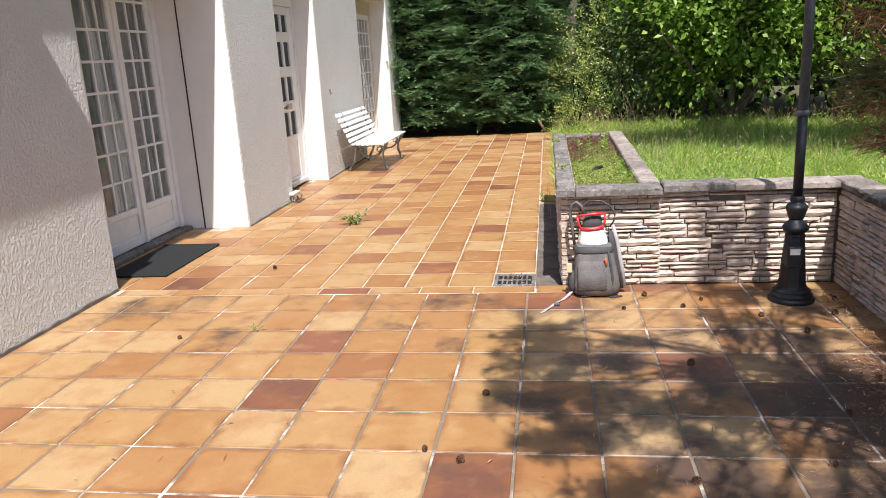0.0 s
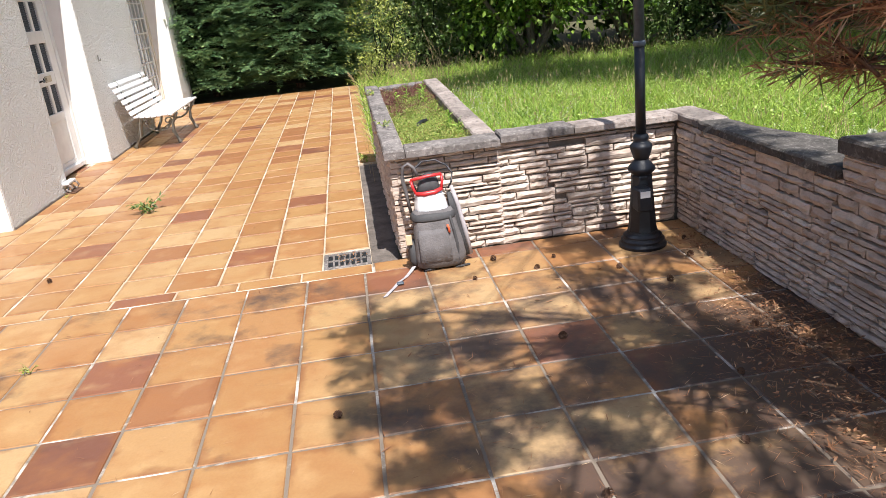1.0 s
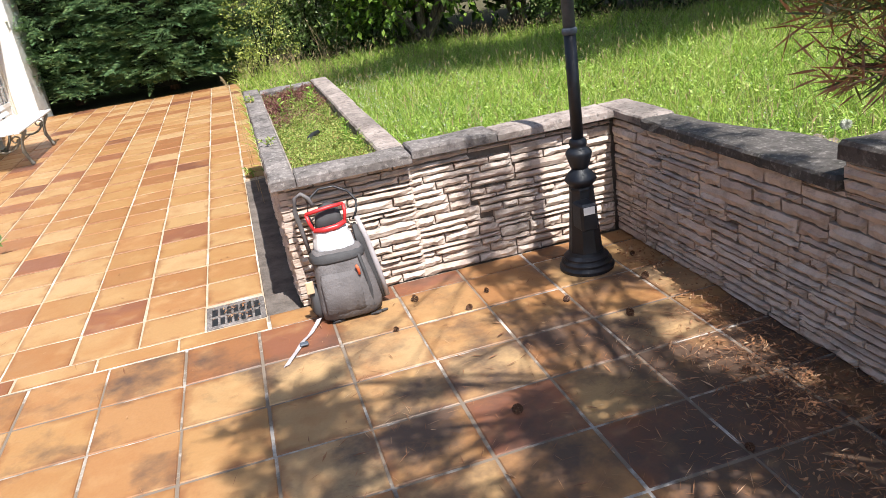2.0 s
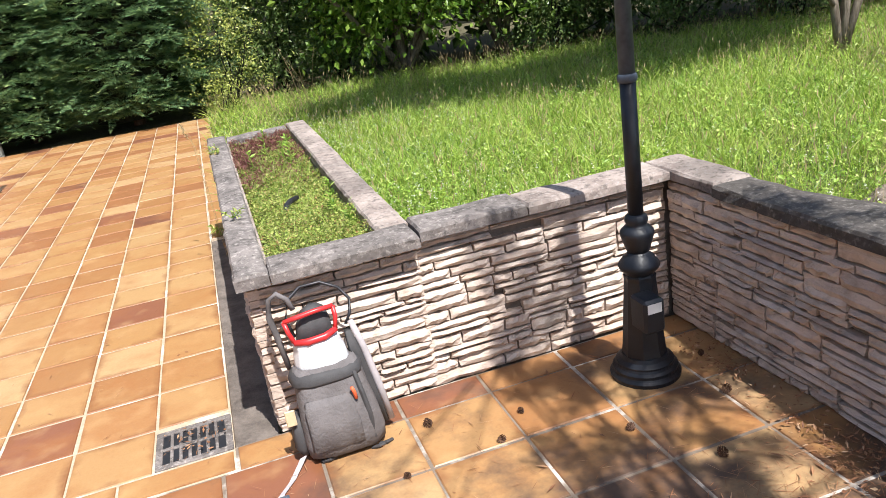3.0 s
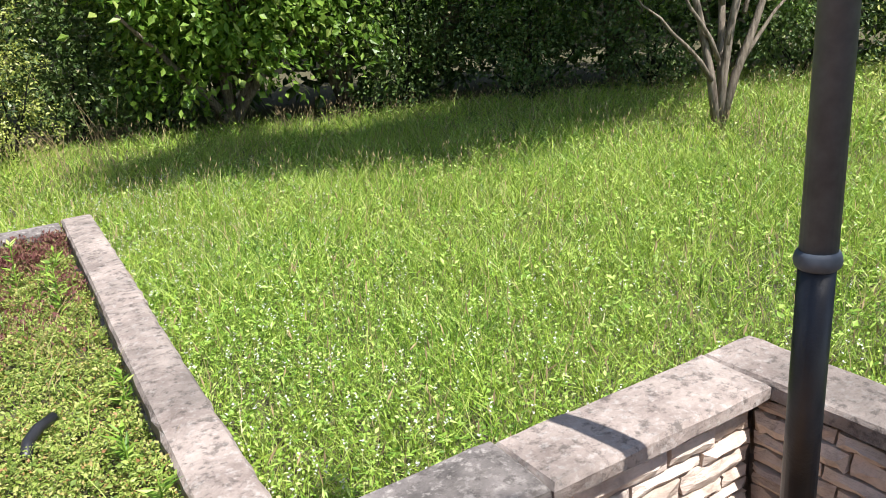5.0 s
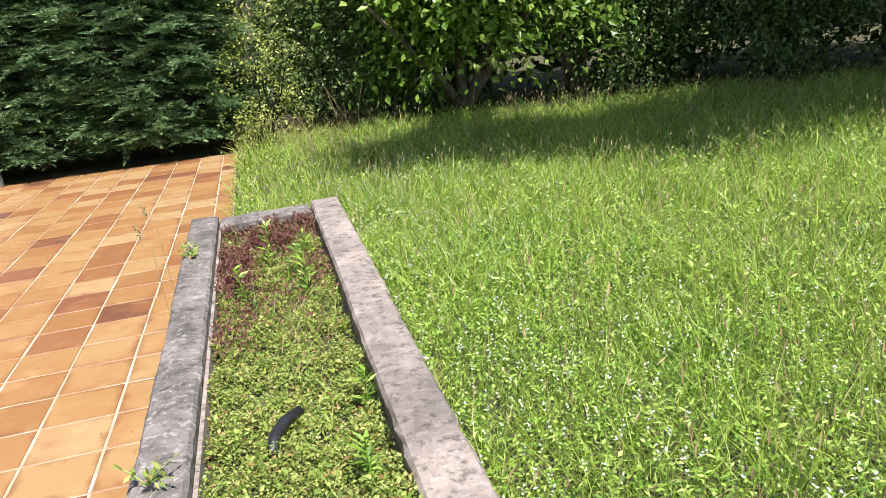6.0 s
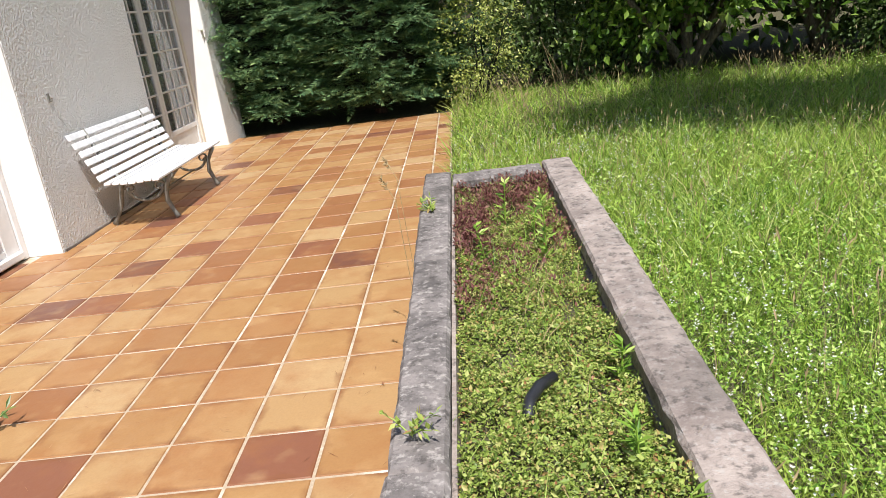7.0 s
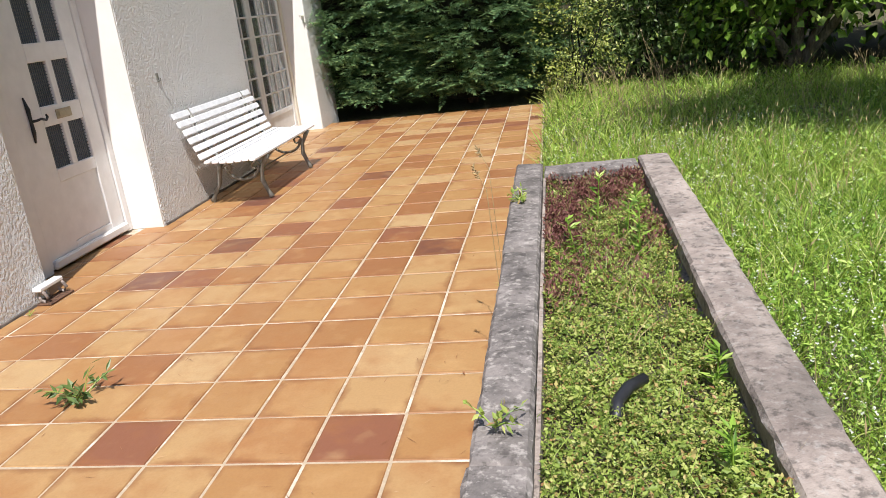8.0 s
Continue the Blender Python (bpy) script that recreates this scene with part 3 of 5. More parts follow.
def clad(parent, start, along, length, height, seed, most=300, z_of=None):
    """Faces a wall with stones: start on the ground, unit vector along; the face looks to the right-hand side of along."""
    along = Vector(along)
    turn = math.atan2(along.y, along.x)
    rr = random.Random(seed + 50)
    rest = []
    for i, (s, z, w, h, d) in enumerate(courses(length, height, seed)):
        top = z_of(s) if z_of else height
        if z + h / 2 > top + 0.01:
            continue
        p = Vector(start) + along * s
        m = Matrix.Translation((p.x, p.y, z)) @ Matrix.Rotation(turn, 4, "Z") @ Matrix.Translation((0, -d, 0)) @ Matrix.Rotation(rr.uniform(-0.012, 0.012), 4, "Y") @ Matrix.Diagonal((w, d + 0.01, h, 1))
        me = STONES[rr.randrange(len(STONES))]
        if i < most:
            ob = child(new("stone", me), parent)
            ob.matrix_basis = m
        else:
            rest.append((me, m))
    if rest:
        v, f = [], []
        for me, m in rest:
            n = len(v)
            v += [tuple(m @ q.co) for q in me.vertices]
            f += [tuple(n + i for i in q.vertices) for q in me.polygons]
        tagged(raw("stonework", v, f, STONE, parent), kind="stuff")


def slab(name, lo, hi, mat, parent, seed, rough=0.006, back=None, cut=0.05):
    """A worn coping stone: top and sides lumpy, edges rounded. back(y) shifts the x of the far side."""
    nx, ny = max(2, int((hi[0] - lo[0]) / cut)), max(2, int((hi[1] - lo[1]) / cut))
    v, f, idx = [], [], {}
    for i in range(nx + 1):
        for j in range(ny + 1):
            for k in (0, 1, 2):
                x, y = lo[0] + (hi[0] - lo[0]) * i / nx, lo[1] + (hi[1] - lo[1]) * j / ny
                if back:
                    x = lo[0] + (back(y) - lo[0]) * i / nx
                edge = i in (0, nx) or j in (0, ny)
                if k == 1 and not edge:
                    continue
                z = (lo[2], hi[2] - 0.014, hi[2])[k]
                q = Vector((x * 7, y * 7, seed))
                if k == 2:
                    z += noise.noise(q) * rough + noise.noise(q * 4) * rough * 0.5
                    if edge:
                        cx = (1 if i == 0 else -1 if i == nx else 0) * 0.008
                        cy = (1 if j == 0 else -1 if j == ny else 0) * 0.008
                        x, y, z = x + cx, y + cy, z - 0.004
                elif edge:
                    w = noise.noise(Vector((x * 16, y * 16, seed + k * 3))) * rough
                    x += w * (i in (0, nx))
                    y += w * (j in (0, ny))
                idx[i, j, k] = len(v)
                v.append((x, y, z))
    for i in range(nx):
        for j in range(ny):
            f.append((idx[i, j, 2], idx[i + 1, j, 2], idx[i + 1, j + 1, 2], idx[i, j + 1, 2]))
            f.append((idx[i, j + 1, 0], idx[i + 1, j + 1, 0], idx[i + 1, j, 0], idx[i, j, 0]))
    for k in (0, 1):
        for i in range(nx):
            f.append((idx[i, 0, k], idx[i + 1, 0, k], idx[i + 1, 0, k + 1], idx[i, 0, k + 1]))
            f.append((idx[i + 1, ny, k], idx[i, ny, k], idx[i, ny, k + 1], idx[i + 1, ny, k + 1]))
        for j in range(ny):
            f.append((idx[0, j + 1, k], idx[0, j, k], idx[0, j, k + 1], idx[0, j + 1, k + 1]))
            f.append((idx[nx, j, k], idx[nx, j + 1, k], idx[nx, j + 1, k + 1], idx[nx, j, k + 1]))
    return raw(name, v, f, mat, parent)


PX0, PX1, PY0, PY1, PTOP = -0.105, 0.555, 4.905, 7.76, 0.682
planter = thing("planter", (0.22, 6.3, 0), "long raised planter of pale split stone with grey coping", "planter", kind="structure")
bm = box((PX0 + 0.05, PY0 + 0.09, -0.1), (PX0 + 0.11, PY1 - 0.03, 0.603))
box((PX1 - 0.11, PY0 + 0.09, -0.1), (PX1 - 0.03, PY1 - 0.03, 0.601), bm=bm)
box((PX0 + 0.11, PY0 + 0.09, -0.1), (PX1 - 0.11, PY0 + 0.16, 0.600), bm=bm)
box((PX0 + 0.11, PY1 - 0.10, -0.1), (PX1 - 0.11, PY1 - 0.03, 0.624), bm=bm)
part("core", bm, MORTAR, planter)
part("inner_face", box((0.425, 5.10, 0.30), (0.447, 7.63, 0.606)), COPING_PALE, planter)
chipped_face = part("inner_face", box((0.014, 5.075, 0.30), (0.024, 7.625, 0.640)), COPING_PALE, planter)


def incline(ob, middle=6.33, rise=0.0165):
    """The planter's rim climbs a little towards its far end."""
    for q in ob.data.vertices:
        q.co.z += (q.co.y - middle) * rise
    return ob


for lo, hi, mat, seed in (((PX0, PY0 - 0.01, 0.628), (0.013, 5.52, PTOP), COPING, 1), ((PX0 + 0.002, 5.526, 0.628), (0.012, 6.62, PTOP - 0.002), COPING, 2),
                          ((PX0 - 0.002, 6.626, 0.628), (0.012, PY1, PTOP + 0.001), COPING, 3), ((0.018, PY0 - 0.012, 0.628), (PX1 - 0.003, 5.070, PTOP - 0.004), COPING, 4),
                          ((0.430, 5.075, 0.625), (PX1 + 0.004, 6.42, PTOP), COPING_PALE, 5), ((0.434, 6.425, 0.625), (PX1 + 0.010, PY1 + 0.01, PTOP), COPING_PALE, 6),
                          ((0.018, PY1 - 0.13, 0.625), (0.428, PY1, PTOP - 0.012), COPING, 7)):
    incline(slab("coping_stone", lo, hi, mat, planter, seed))
incline(chipped_face)
incline(part("soil", box((0.0, 5.05, 0.2), (0.44, 7.66, 0.575)), SOIL, planter))
clad(planter, (PX0 + 0.06, PY0 + 0.095, 0), (1, 0, 0), 0.60, 0.602, 11)
clad(planter, (PX0 + 0.06, PY1 - 0.03, 0), (0, -1, 0), PY1 - PY0 - 0.09, 0.625, 12, 220)

front_wall = thing("garden_wall", (1.08, 5.0, 0), "low wall of pale split stone courses with weathered coping", "wall", kind="structure")
part("core", box((PX1 - 0.028, PY0 + 0.092, -0.1), (1.76, 5.08, 0.610)), MORTAR, front_wall)
clad(front_wall, (PX1 - 0.02, PY0 + 0.095, 0), (1, 0, 0), 1.605 - PX1 + 0.02, 0.612, 13)
slab("coping_stone", (PX1 + 0.006, PY0 + 0.015, 0.614), (0.985, 5.11, 0.664), COPING, front_wall, 8)
slab("coping_stone", (0.990, PY0 + 0.013, 0.614), (1.60, 5.11, 0.658), COPING_PALE, front_wall, 9)
slab("coping_stone", (1.604, 4.66, 0.612), (1.775, 5.112, 0.657), COPING_PALE, front_wall, 10)

RX = 1.602
side_wall = thing("garden_wall", (RX + 0.1, 3, 0), "shaded low wall of split stone with a mossy, shade-darkened coping and a higher end", "wall", kind="structure")
part("core", box((RX + 0.045, -1.5, -0.1), (1.80, 5.0, 0.598)), MORTAR, side_wall)


def side_back(y):
    t = min(1, max(0, (4.45 - y) / 0.6))
    return 1.765 + 0.13 * t * t * (3 - 2 * t)


clad(side_wall, (RX + 0.047, 4.97, 0), (0, -1, 0), 2.6, 0.602, 14, 290)
clad(side_wall, (RX + 0.047, 2.37, 0), (0, -1, 0), 3.8, 0.602, 15, 0)
slab("coping_stone", (RX - 0.008, 3.462, 0.604), (1.77, 4.655, 0.652), COPING_MOSS_SHADE, side_wall, 11, 0.010, side_back)
part("end_pier", box((RX + 0.03, -1.5, 0.50), (1.86, 3.44, 0.712)), MORTAR, side_wall)
for z, h, k in ((0.626, 0.045, 3), (0.668, 0.040, 4), (0.700, 0.026, 5)):
    rr = random.Random(k)
    y = 3.445
    while y > -1.4:
        w = rr.uniform(0.14, 0.34)
        ob = child(new("stone", STONES[rr.randrange(18)]), side_wall)
        ob.matrix_basis = Matrix.Translation((RX + 0.035, y - w / 2, z)) @ Matrix.Rotation(-math.pi / 2, 4, "Z") @ Matrix.Translation((0, -0.04, 0)) @ Matrix.Diagonal((w - 0.004, 0.055, h - 0.004, 1))
        y -= w
slab("coping_stone", (RX - 0.012, 1.9, 0.712), (1.90, 3.455, 0.775), COPING_MOSS_SHADE, side_wall, 12, 0.009)
slab("coping_stone", (RX - 0.010, -1.5, 0.712), (1.90, 1.894, 0.775), COPING_MOSS_SHADE, side_wall, 13, 0.009, cut=0.1)


# ---- things on the terrace ----
LX, LY = 1.262, 4.625
lamp = thing("garden_lamp_post", (LX, LY, 0), "black cast-iron garden lamp post with a small cable box", "lamp post")
part("foot", lathe([(0.128, 0.0), (0.130, 0.016), (0.122, 0.024), (0.118, 0.030), (0.119, 0.042), (0.108, 0.050), (0.104, 0.058), (0.105, 0.066), (0.088, 0.078), (0.082, 0.092)], (LX, LY, 0), 40), IRON, lamp, smooth=False)
part("column", lathe([(0.082, 0.088), (0.077, 0.12), (0.056, 0.385), (0.058, 0.40), (0.053, 0.41)], (LX, LY, 0), 8, turn=0.2), IRON, lamp)
part("collar", lathe([(0.050, 0.405), (0.056, 0.415), (0.070, 0.430), (0.074, 0.440), (0.070, 0.450), (0.052, 0.474), (0.040, 0.482), (0.038, 0.492)], (LX, LY, 0), 28), IRON, lamp, smooth=True)
part("vase", lathe([(0.038, 0.490), (0.044, 0.505), (0.057, 0.548), (0.060, 0.560), (0.058, 0.570), (0.042, 0.586), (0.034, 0.590), (0.040, 0.602), (0.041, 0.612), (0.036, 0.624), (0.029, 0.630)], (LX, LY, 0), 28), IRON, lamp, smooth=True)
part("pole", lathe([(0.027, 0.625), (0.0265, 1.085)], (LX, LY, 0), 20), IRON, lamp, smooth=True)
part("ring", lathe([(0.0265, 1.083), (0.032, 1.088), (0.034, 1.097), (0.032, 1.106), (0.029, 1.112)], (LX, LY, 0), 24), IRON_GREY_LIT, lamp, smooth=True)
# paler than the pole below: sunlight is put into its colour
part("upper_pole", lathe([(0.027, 1.110), (0.0255, 2.05), (0.036, 2.07), (0.036, 2.10), (0.02, 2.12)], (LX, LY, 0), 20), IRON_GREY_LIT, lamp, smooth=True)
bm = lathe([(0.030, 2.12), (0.036, 2.14), (0.055, 2.30), (0.064, 2.32), (0.02, 2.38), (0.008, 2.42)], (LX, LY, 0), 6)
part("lantern", bm, IRON, lamp)
bm = box((LX - 0.078, LY - 0.148, 0.235), (LX + 0.004, LY - 0.05, 0.362), 0.010)
cable_box = part("cable_box", bm, IRON, lamp)
part("sticker", box((LX - 0.066, LY - 0.1505, 0.315), (LX - 0.012, LY - 0.1485, 0.350)), PAINT, cable_box, "small white sticker")


def loft(sections, sides=28, bm=None, power=3.2):
    """A skin over rounded-rectangle sections (x, y, z, half width, half depth)."""
    bm = bm or bmesh.new()
    rings = []
    for x, y, z, w, d in sections:
        ring = []
        for k in range(sides):
            a = k * math.tau / sides
            c, s = math.cos(a), math.sin(a)
            ring.append(bm.verts.new((x + w * math.copysign(abs(c) ** (2 / power), c), y + d * math.copysign(abs(s) ** (2 / power), s), z + 0.004 * noise.noise((x * 20 + c * 3, s * 3, z * 25)))))
            ring[-1].co += Vector((c, s, 0)) * (0.006 * noise.noise((c * 2.5, s * 2.5 + x, z * 22)) + 0.004 * noise.noise((c * 7, s * 7, z * 50)))
        rings.append(ring)
    for a, b in zip(rings, rings[1:]):
        for k in range(sides):
            bm.faces.new((a[k], a[(k + 1) % sides], b[(k + 1) % sides], b[k]))
    bm.faces.new(rings[0][::-1])
    bm.faces.new(rings[-1])
    return bm


pack = thing("backpack", (0.13, 4.76, 0), "grey hiking backpack with red handle leaning on the stone wall", "backpack")
pack_body = part("body", loft([(0.130, 4.755, 0.012, 0.095, 0.062), (0.132, 4.755, 0.022, 0.118, 0.078), (0.134, 4.757, 0.07, 0.126, 0.088), (0.132, 4.765, 0.15, 0.118, 0.086), (0.128, 4.778, 0.22, 0.108, 0.078),
                   (0.124, 4.790, 0.275, 0.100, 0.070), (0.122, 4.797, 0.30, 0.098, 0.066), (0.121, 4.802, 0.325, 0.090, 0.060)]), CANVAS, pack, smooth=True)
front_pocket = part("front_pocket", loft([(0.108, 4.688, 0.050, 0.060, 0.008), (0.108, 4.676, 0.06, 0.078, 0.012), (0.108, 4.684, 0.14, 0.076, 0.013), (0.104, 4.702, 0.21, 0.070, 0.012), (0.102, 4.712, 0.232, 0.062, 0.008)]), CANVAS, pack_body, smooth=True)
part("top_flap", loft([(0.121, 4.792, 0.275, 0.104, 0.074), (0.120, 4.797, 0.283, 0.108, 0.078), (0.120, 4.800, 0.305, 0.104, 0.074), (0.120, 4.804, 0.318, 0.090, 0.062)]), CANVAS_DARK, pack, smooth=True)
part("roll_top", loft([(0.120, 4.806, 0.310, 0.080, 0.054), (0.119, 4.808, 0.335, 0.078, 0.056), (0.117, 4.812, 0.37, 0.074, 0.054), (0.116, 4.816, 0.395, 0.070, 0.050), (0.115, 4.818, 0.405, 0.072, 0.052), (0.115, 4.818, 0.412, 0.066, 0.046)], power=2.4), WHITE_BAG, pack, "crumpled white inner bag", smooth=True)
part("inside", loft([(0.115, 4.826, 0.40, 0.058, 0.040), (0.118, 4.838, 0.46, 0.052, 0.034), (0.124, 4.846, 0.505, 0.034, 0.022), (0.126, 4.85, 0.52, 0.012, 0.010)], power=2.2), CANVAS_DARK, pack, smooth=True)
bm = tube([(0.034, 4.806, 0.497), (0.075, 4.800, 0.505), (0.125, 4.799, 0.512), (0.183, 4.806, 0.513)], [0.008, 0.009, 0.009, 0.008], 8)
tube([(0.052, 4.785, 0.422), (0.09, 4.772, 0.420), (0.14, 4.772, 0.424), (0.176, 4.785, 0.436)], [0.010, 0.013, 0.013, 0.010], 8, bm)
tube([(0.035, 4.806, 0.497), (0.041, 4.796, 0.46), (0.053, 4.785, 0.422)], 0.007, 8, bm)
tube([(0.182, 4.806, 0.512), (0.183, 4.797, 0.475), (0.175, 4.785, 0.436)], 0.007, 8, bm)
part("handle_frame", bm, RED, pack, "red plastic carrying frame", True)
part("cable", tube([(0.058, 4.84, 0.42), (0.045, 4.86, 0.48), (0.06, 4.875, 0.54), (0.105, 4.882, 0.578), (0.165, 4.882, 0.578), (0.215, 4.875, 0.545), (0.24, 4.86, 0.50), (0.232, 4.845, 0.455), (0.212, 4.835, 0.42)], 0.0055, 7), BLACK, pack, "black cable loop", True)
bm = tube([(0.022, 4.86, 0.30), (0.010, 4.87, 0.42), (0.000, 4.875, 0.50), (0.010, 4.88, 0.56), (0.035, 4.88, 0.575), (0.06, 4.872, 0.55), (0.072, 4.862, 0.51)], [0.008, 0.010, 0.010, 0.009, 0.009, 0.009, 0.008], 8)
part("shoulder_strap", bm, CANVAS, pack, "grey padded strap", True)
bm = tube([(0.226, 4.825, 0.435), (0.248, 4.812, 0.33), (0.270, 4.80, 0.18), (0.288, 4.79, 0.035)], [0.009, 0.011, 0.012, 0.010], 8)
part("side_rail", bm, CANVAS_PALE, pack, smooth=True)
part("side_panel", loft([(0.255, 4.815, 0.03, 0.030, 0.030), (0.245, 4.82, 0.15, 0.026, 0.030), (0.222, 4.828, 0.32, 0.018, 0.026), (0.212, 4.832, 0.40, 0.010, 0.018)]), CANVAS_DARK, pack, smooth=True)
side_pocket = part("side_pocket", loft([(0.010, 4.77, 0.03, 0.016, 0.045), (0.006, 4.77, 0.06, 0.024, 0.050), (0.008, 4.775, 0.13, 0.022, 0.046), (0.014, 4.785, 0.16, 0.012, 0.034)]), CANVAS_DARK, pack, smooth=True)
part("zip_pull", tube([(0.176, 4.690, 0.255), (0.181, 4.692, 0.235), (0.184, 4.690, 0.208)], [0.005, 0.006, 0.005], 6), ORANGE, pack_body, "orange zip pull", True)
part("zip", tube([(0.196, 4.735, 0.29), (0.205, 4.704, 0.22), (0.214, 4.690, 0.14), (0.214, 4.684, 0.05)], 0.008, 6), CANVAS_DARK, pack_body)
part("label_tag", box((-0.026, 4.722, 0.155), (0.004, 4.730, 0.215), 0.003), CREAM, side_pocket, "cream cloth tag")
bm = bmesh.new()
for a in ((0.05, 4.70), (0.20, 4.69), (0.225, 4.70)):
    tube([(a[0], a[1], 0.004), (a[0] + 0.02, a[1] - 0.015, 0.012), (a[0] + 0.04, a[1], 0.006)], 0.006, 6, bm)
tagged(part("foot_loop", bm, CANVAS_DARK, pack), kind="stuff")
v, f = [], []
for i, (x, y, z) in enumerate([(-0.002, 4.72, 0.030), (-0.02, 4.70, 0.012), (-0.05, 4.64, 0.004), (-0.085, 4.58, 0.007), (-0.11, 4.52, 0.003), (-0.135, 4.46, 0.006), (-0.16, 4.405, 0.003)]):
    v += [(x - 0.011, y - 0.006, z + 0.002), (x + 0.011, y + 0.006, z + 0.002), (x + 0.011, y + 0.006, z), (x - 0.011, y - 0.006, z)]
for i in range(6):
    for k in range(4):
        a, b = i * 4 + k, i * 4 + (k + 1) % 4
        f.append((a, b, b + 4, a + 4))
strap = raw("loose_strap", v, f, CANVAS_PALE, pack, "pale webbing strap trailing on the tiles")
part("buckle", box((-0.098, 4.535, 0.006), (-0.066, 4.565, 0.015), 0.003), IRON_GREY_LIT, strap)

pack.scale = (1.16, 1.0, 1.0)

# the bench by the wall
bench = thing("garden_bench", (-2.65, 10.8, 0), "white slatted garden bench on curled iron legs against the wall", "bench")
BY0, BY1 = 10.13, 11.77
for k in range(7):
    x = -2.395 - k * 0.066
    z = 0.405 - 0.012 * math.sin(k / 6 * math.pi) + (0.004 if k == 0 else 0) - (0.012 if k == 0 else 0)
    bm = box((x - 0.027, BY0 + 0.004 * (k % 3), z - 0.011), (x + 0.027, BY1 - 0.005 * (k % 2), z + 0.011), 0.005)
    part("seat_slat", bm, BENCH_WHITE, bench)
for k in range(6):
    s = k / 5
    cx, cz = -2.845 - 0.135 * s - 0.02 * s * s, 0.452 + 0.345 * s
    bm = box((-0.011, BY0 + 0.006 * (k % 2), -0.026), (0.011, BY1 - 0.004 * (k % 3), 0.026), 0.005)
    bmesh.ops.rotate(bm, verts=bm.verts, cent=(0, 0, 0), matrix=Matrix.Rotation(-0.38, 3, "Y"))
    bmesh.ops.translate(bm, verts=bm.verts, vec=(cx, 0, cz))
    part("back_slat", bm, BENCH_WHITE, bench)


def bench_leg(y):
    bm = tube([(-2.40, y, 0.008), (-2.425, y, 0.06), (-2.46, y, 0.16), (-2.45, y, 0.26), (-2.41, y, 0.33), (-2.38, y, 0.385)], [0.026, 0.017, 0.022, 0.020, 0.020, 0.023], 8)
    tube([(-2.38, y, 0.378), (-2.60, y, 0.376), (-2.80, y, 0.385), (-2.86, y, 0.44), (-2.93, y, 0.62), (-3.015, y, 0.83)], [0.022, 0.020, 0.020, 0.022, 0.019, 0.017], 8, bm)
    tube([(-2.80, y, 0.385), (-2.83, y, 0.28), (-2.86, y, 0.16), (-2.92, y, 0.06), (-2.95, y, 0.008)], [0.020, 0.020, 0.019, 0.017, 0.026], 8, bm)
    ring = [(-2.62 + 0.15 * math.cos(a), y, 0.30 + 0.12 * math.sin(a)) for a in [math.pi + k * math.pi / 10 for k in range(11)]]
    tube(ring, 0.013, 6, bm)
    curl = [(-2.50 + (0.05 - 0.004 * k) * math.cos(k * 0.7), y, 0.29 + (0.05 - 0.004 * k) * math.sin(k * 0.7)) for k in range(10)]
    tube(curl, 0.010, 6, bm)
    curl = [(-2.75 - (0.05 - 0.004 * k) * math.cos(k * 0.7), y, 0.29 + (0.05 - 0.004 * k) * math.sin(k * 0.7)) for k in range(10)]
    tube(curl, 0.010, 6, bm)
    return part("leg", bm, BENCH_IRON, bench, smooth=True)


bench_leg(10.42)
bench_leg(11.55)
part("stretcher", tube([(-2.62, 10.42, 0.18), (-2.62, 10.99, 0.185), (-2.62, 11.55, 0.18)], 0.007, 6), BENCH_IRON, bench)

# doormat, drain grate, boot scraper, hook
mat_ob = thing("doormat", (-3.3, 5.8, 0), "black rubber doormat lying before the french door", "doormat")
part("pad", box((-3.56, 5.27, 0.002), (-3.045, 6.24, 0.014), 0.004), RUBBER, mat_ob)
part("rim", box((-3.562, 5.268, 0.003), (-3.043, 5.30, 0.018), 0.004), RUBBER, mat_ob)
part("rim", box((-3.562, 6.21, 0.003), (-3.043, 6.242, 0.018), 0.004), RUBBER, mat_ob)

grate = thing("drain_grate", (-0.39, 5.1, 0), "grey iron drain grate full of dry leaves set into the tiles", "grate")
GX0, GX1, GY0, GY1 = -0.535, -0.253, 4.962, 5.225
bm = box((GX0, GY0, -0.012), (GX1, GY0 + 0.028, 0.002), 0.002)
box((GX0, GY1 - 0.028, -0.012), (GX1, GY1, 0.002), 0.002, bm)
box((GX0, GY0 + 0.028, -0.012), (GX0 + 0.026, GY1 - 0.028, 0.002), 0.002, bm)
box((GX1 - 0.026, GY0 + 0.028, -0.012), (GX1, GY1 - 0.028, 0.002), 0.002, bm)
part("frame", bm, COPING, grate)
for k in range(1, 7):
    x = GX0 + 0.026 + (GX1 - GX0 - 0.052) * k / 7
    part("bar", box((x - 0.006, GY0 + 0.028, -0.012), (x + 0.006, GY1 - 0.028, 0.0015), 0.0015), COPING, grate)
part("cross_bar", box((GX0 + 0.026, 5.085, -0.011), (GX1 - 0.026, 5.103, 0.001), 0.0015), COPING, grate)
# flat black sheet close under the bars, in place of the drain's shade
part("pit_shade", box((GX0 + 0.01, GY0 + 0.01, -0.0045), (GX1 - 0.01, GY1 - 0.01, -0.0040)), BLACK, grate)

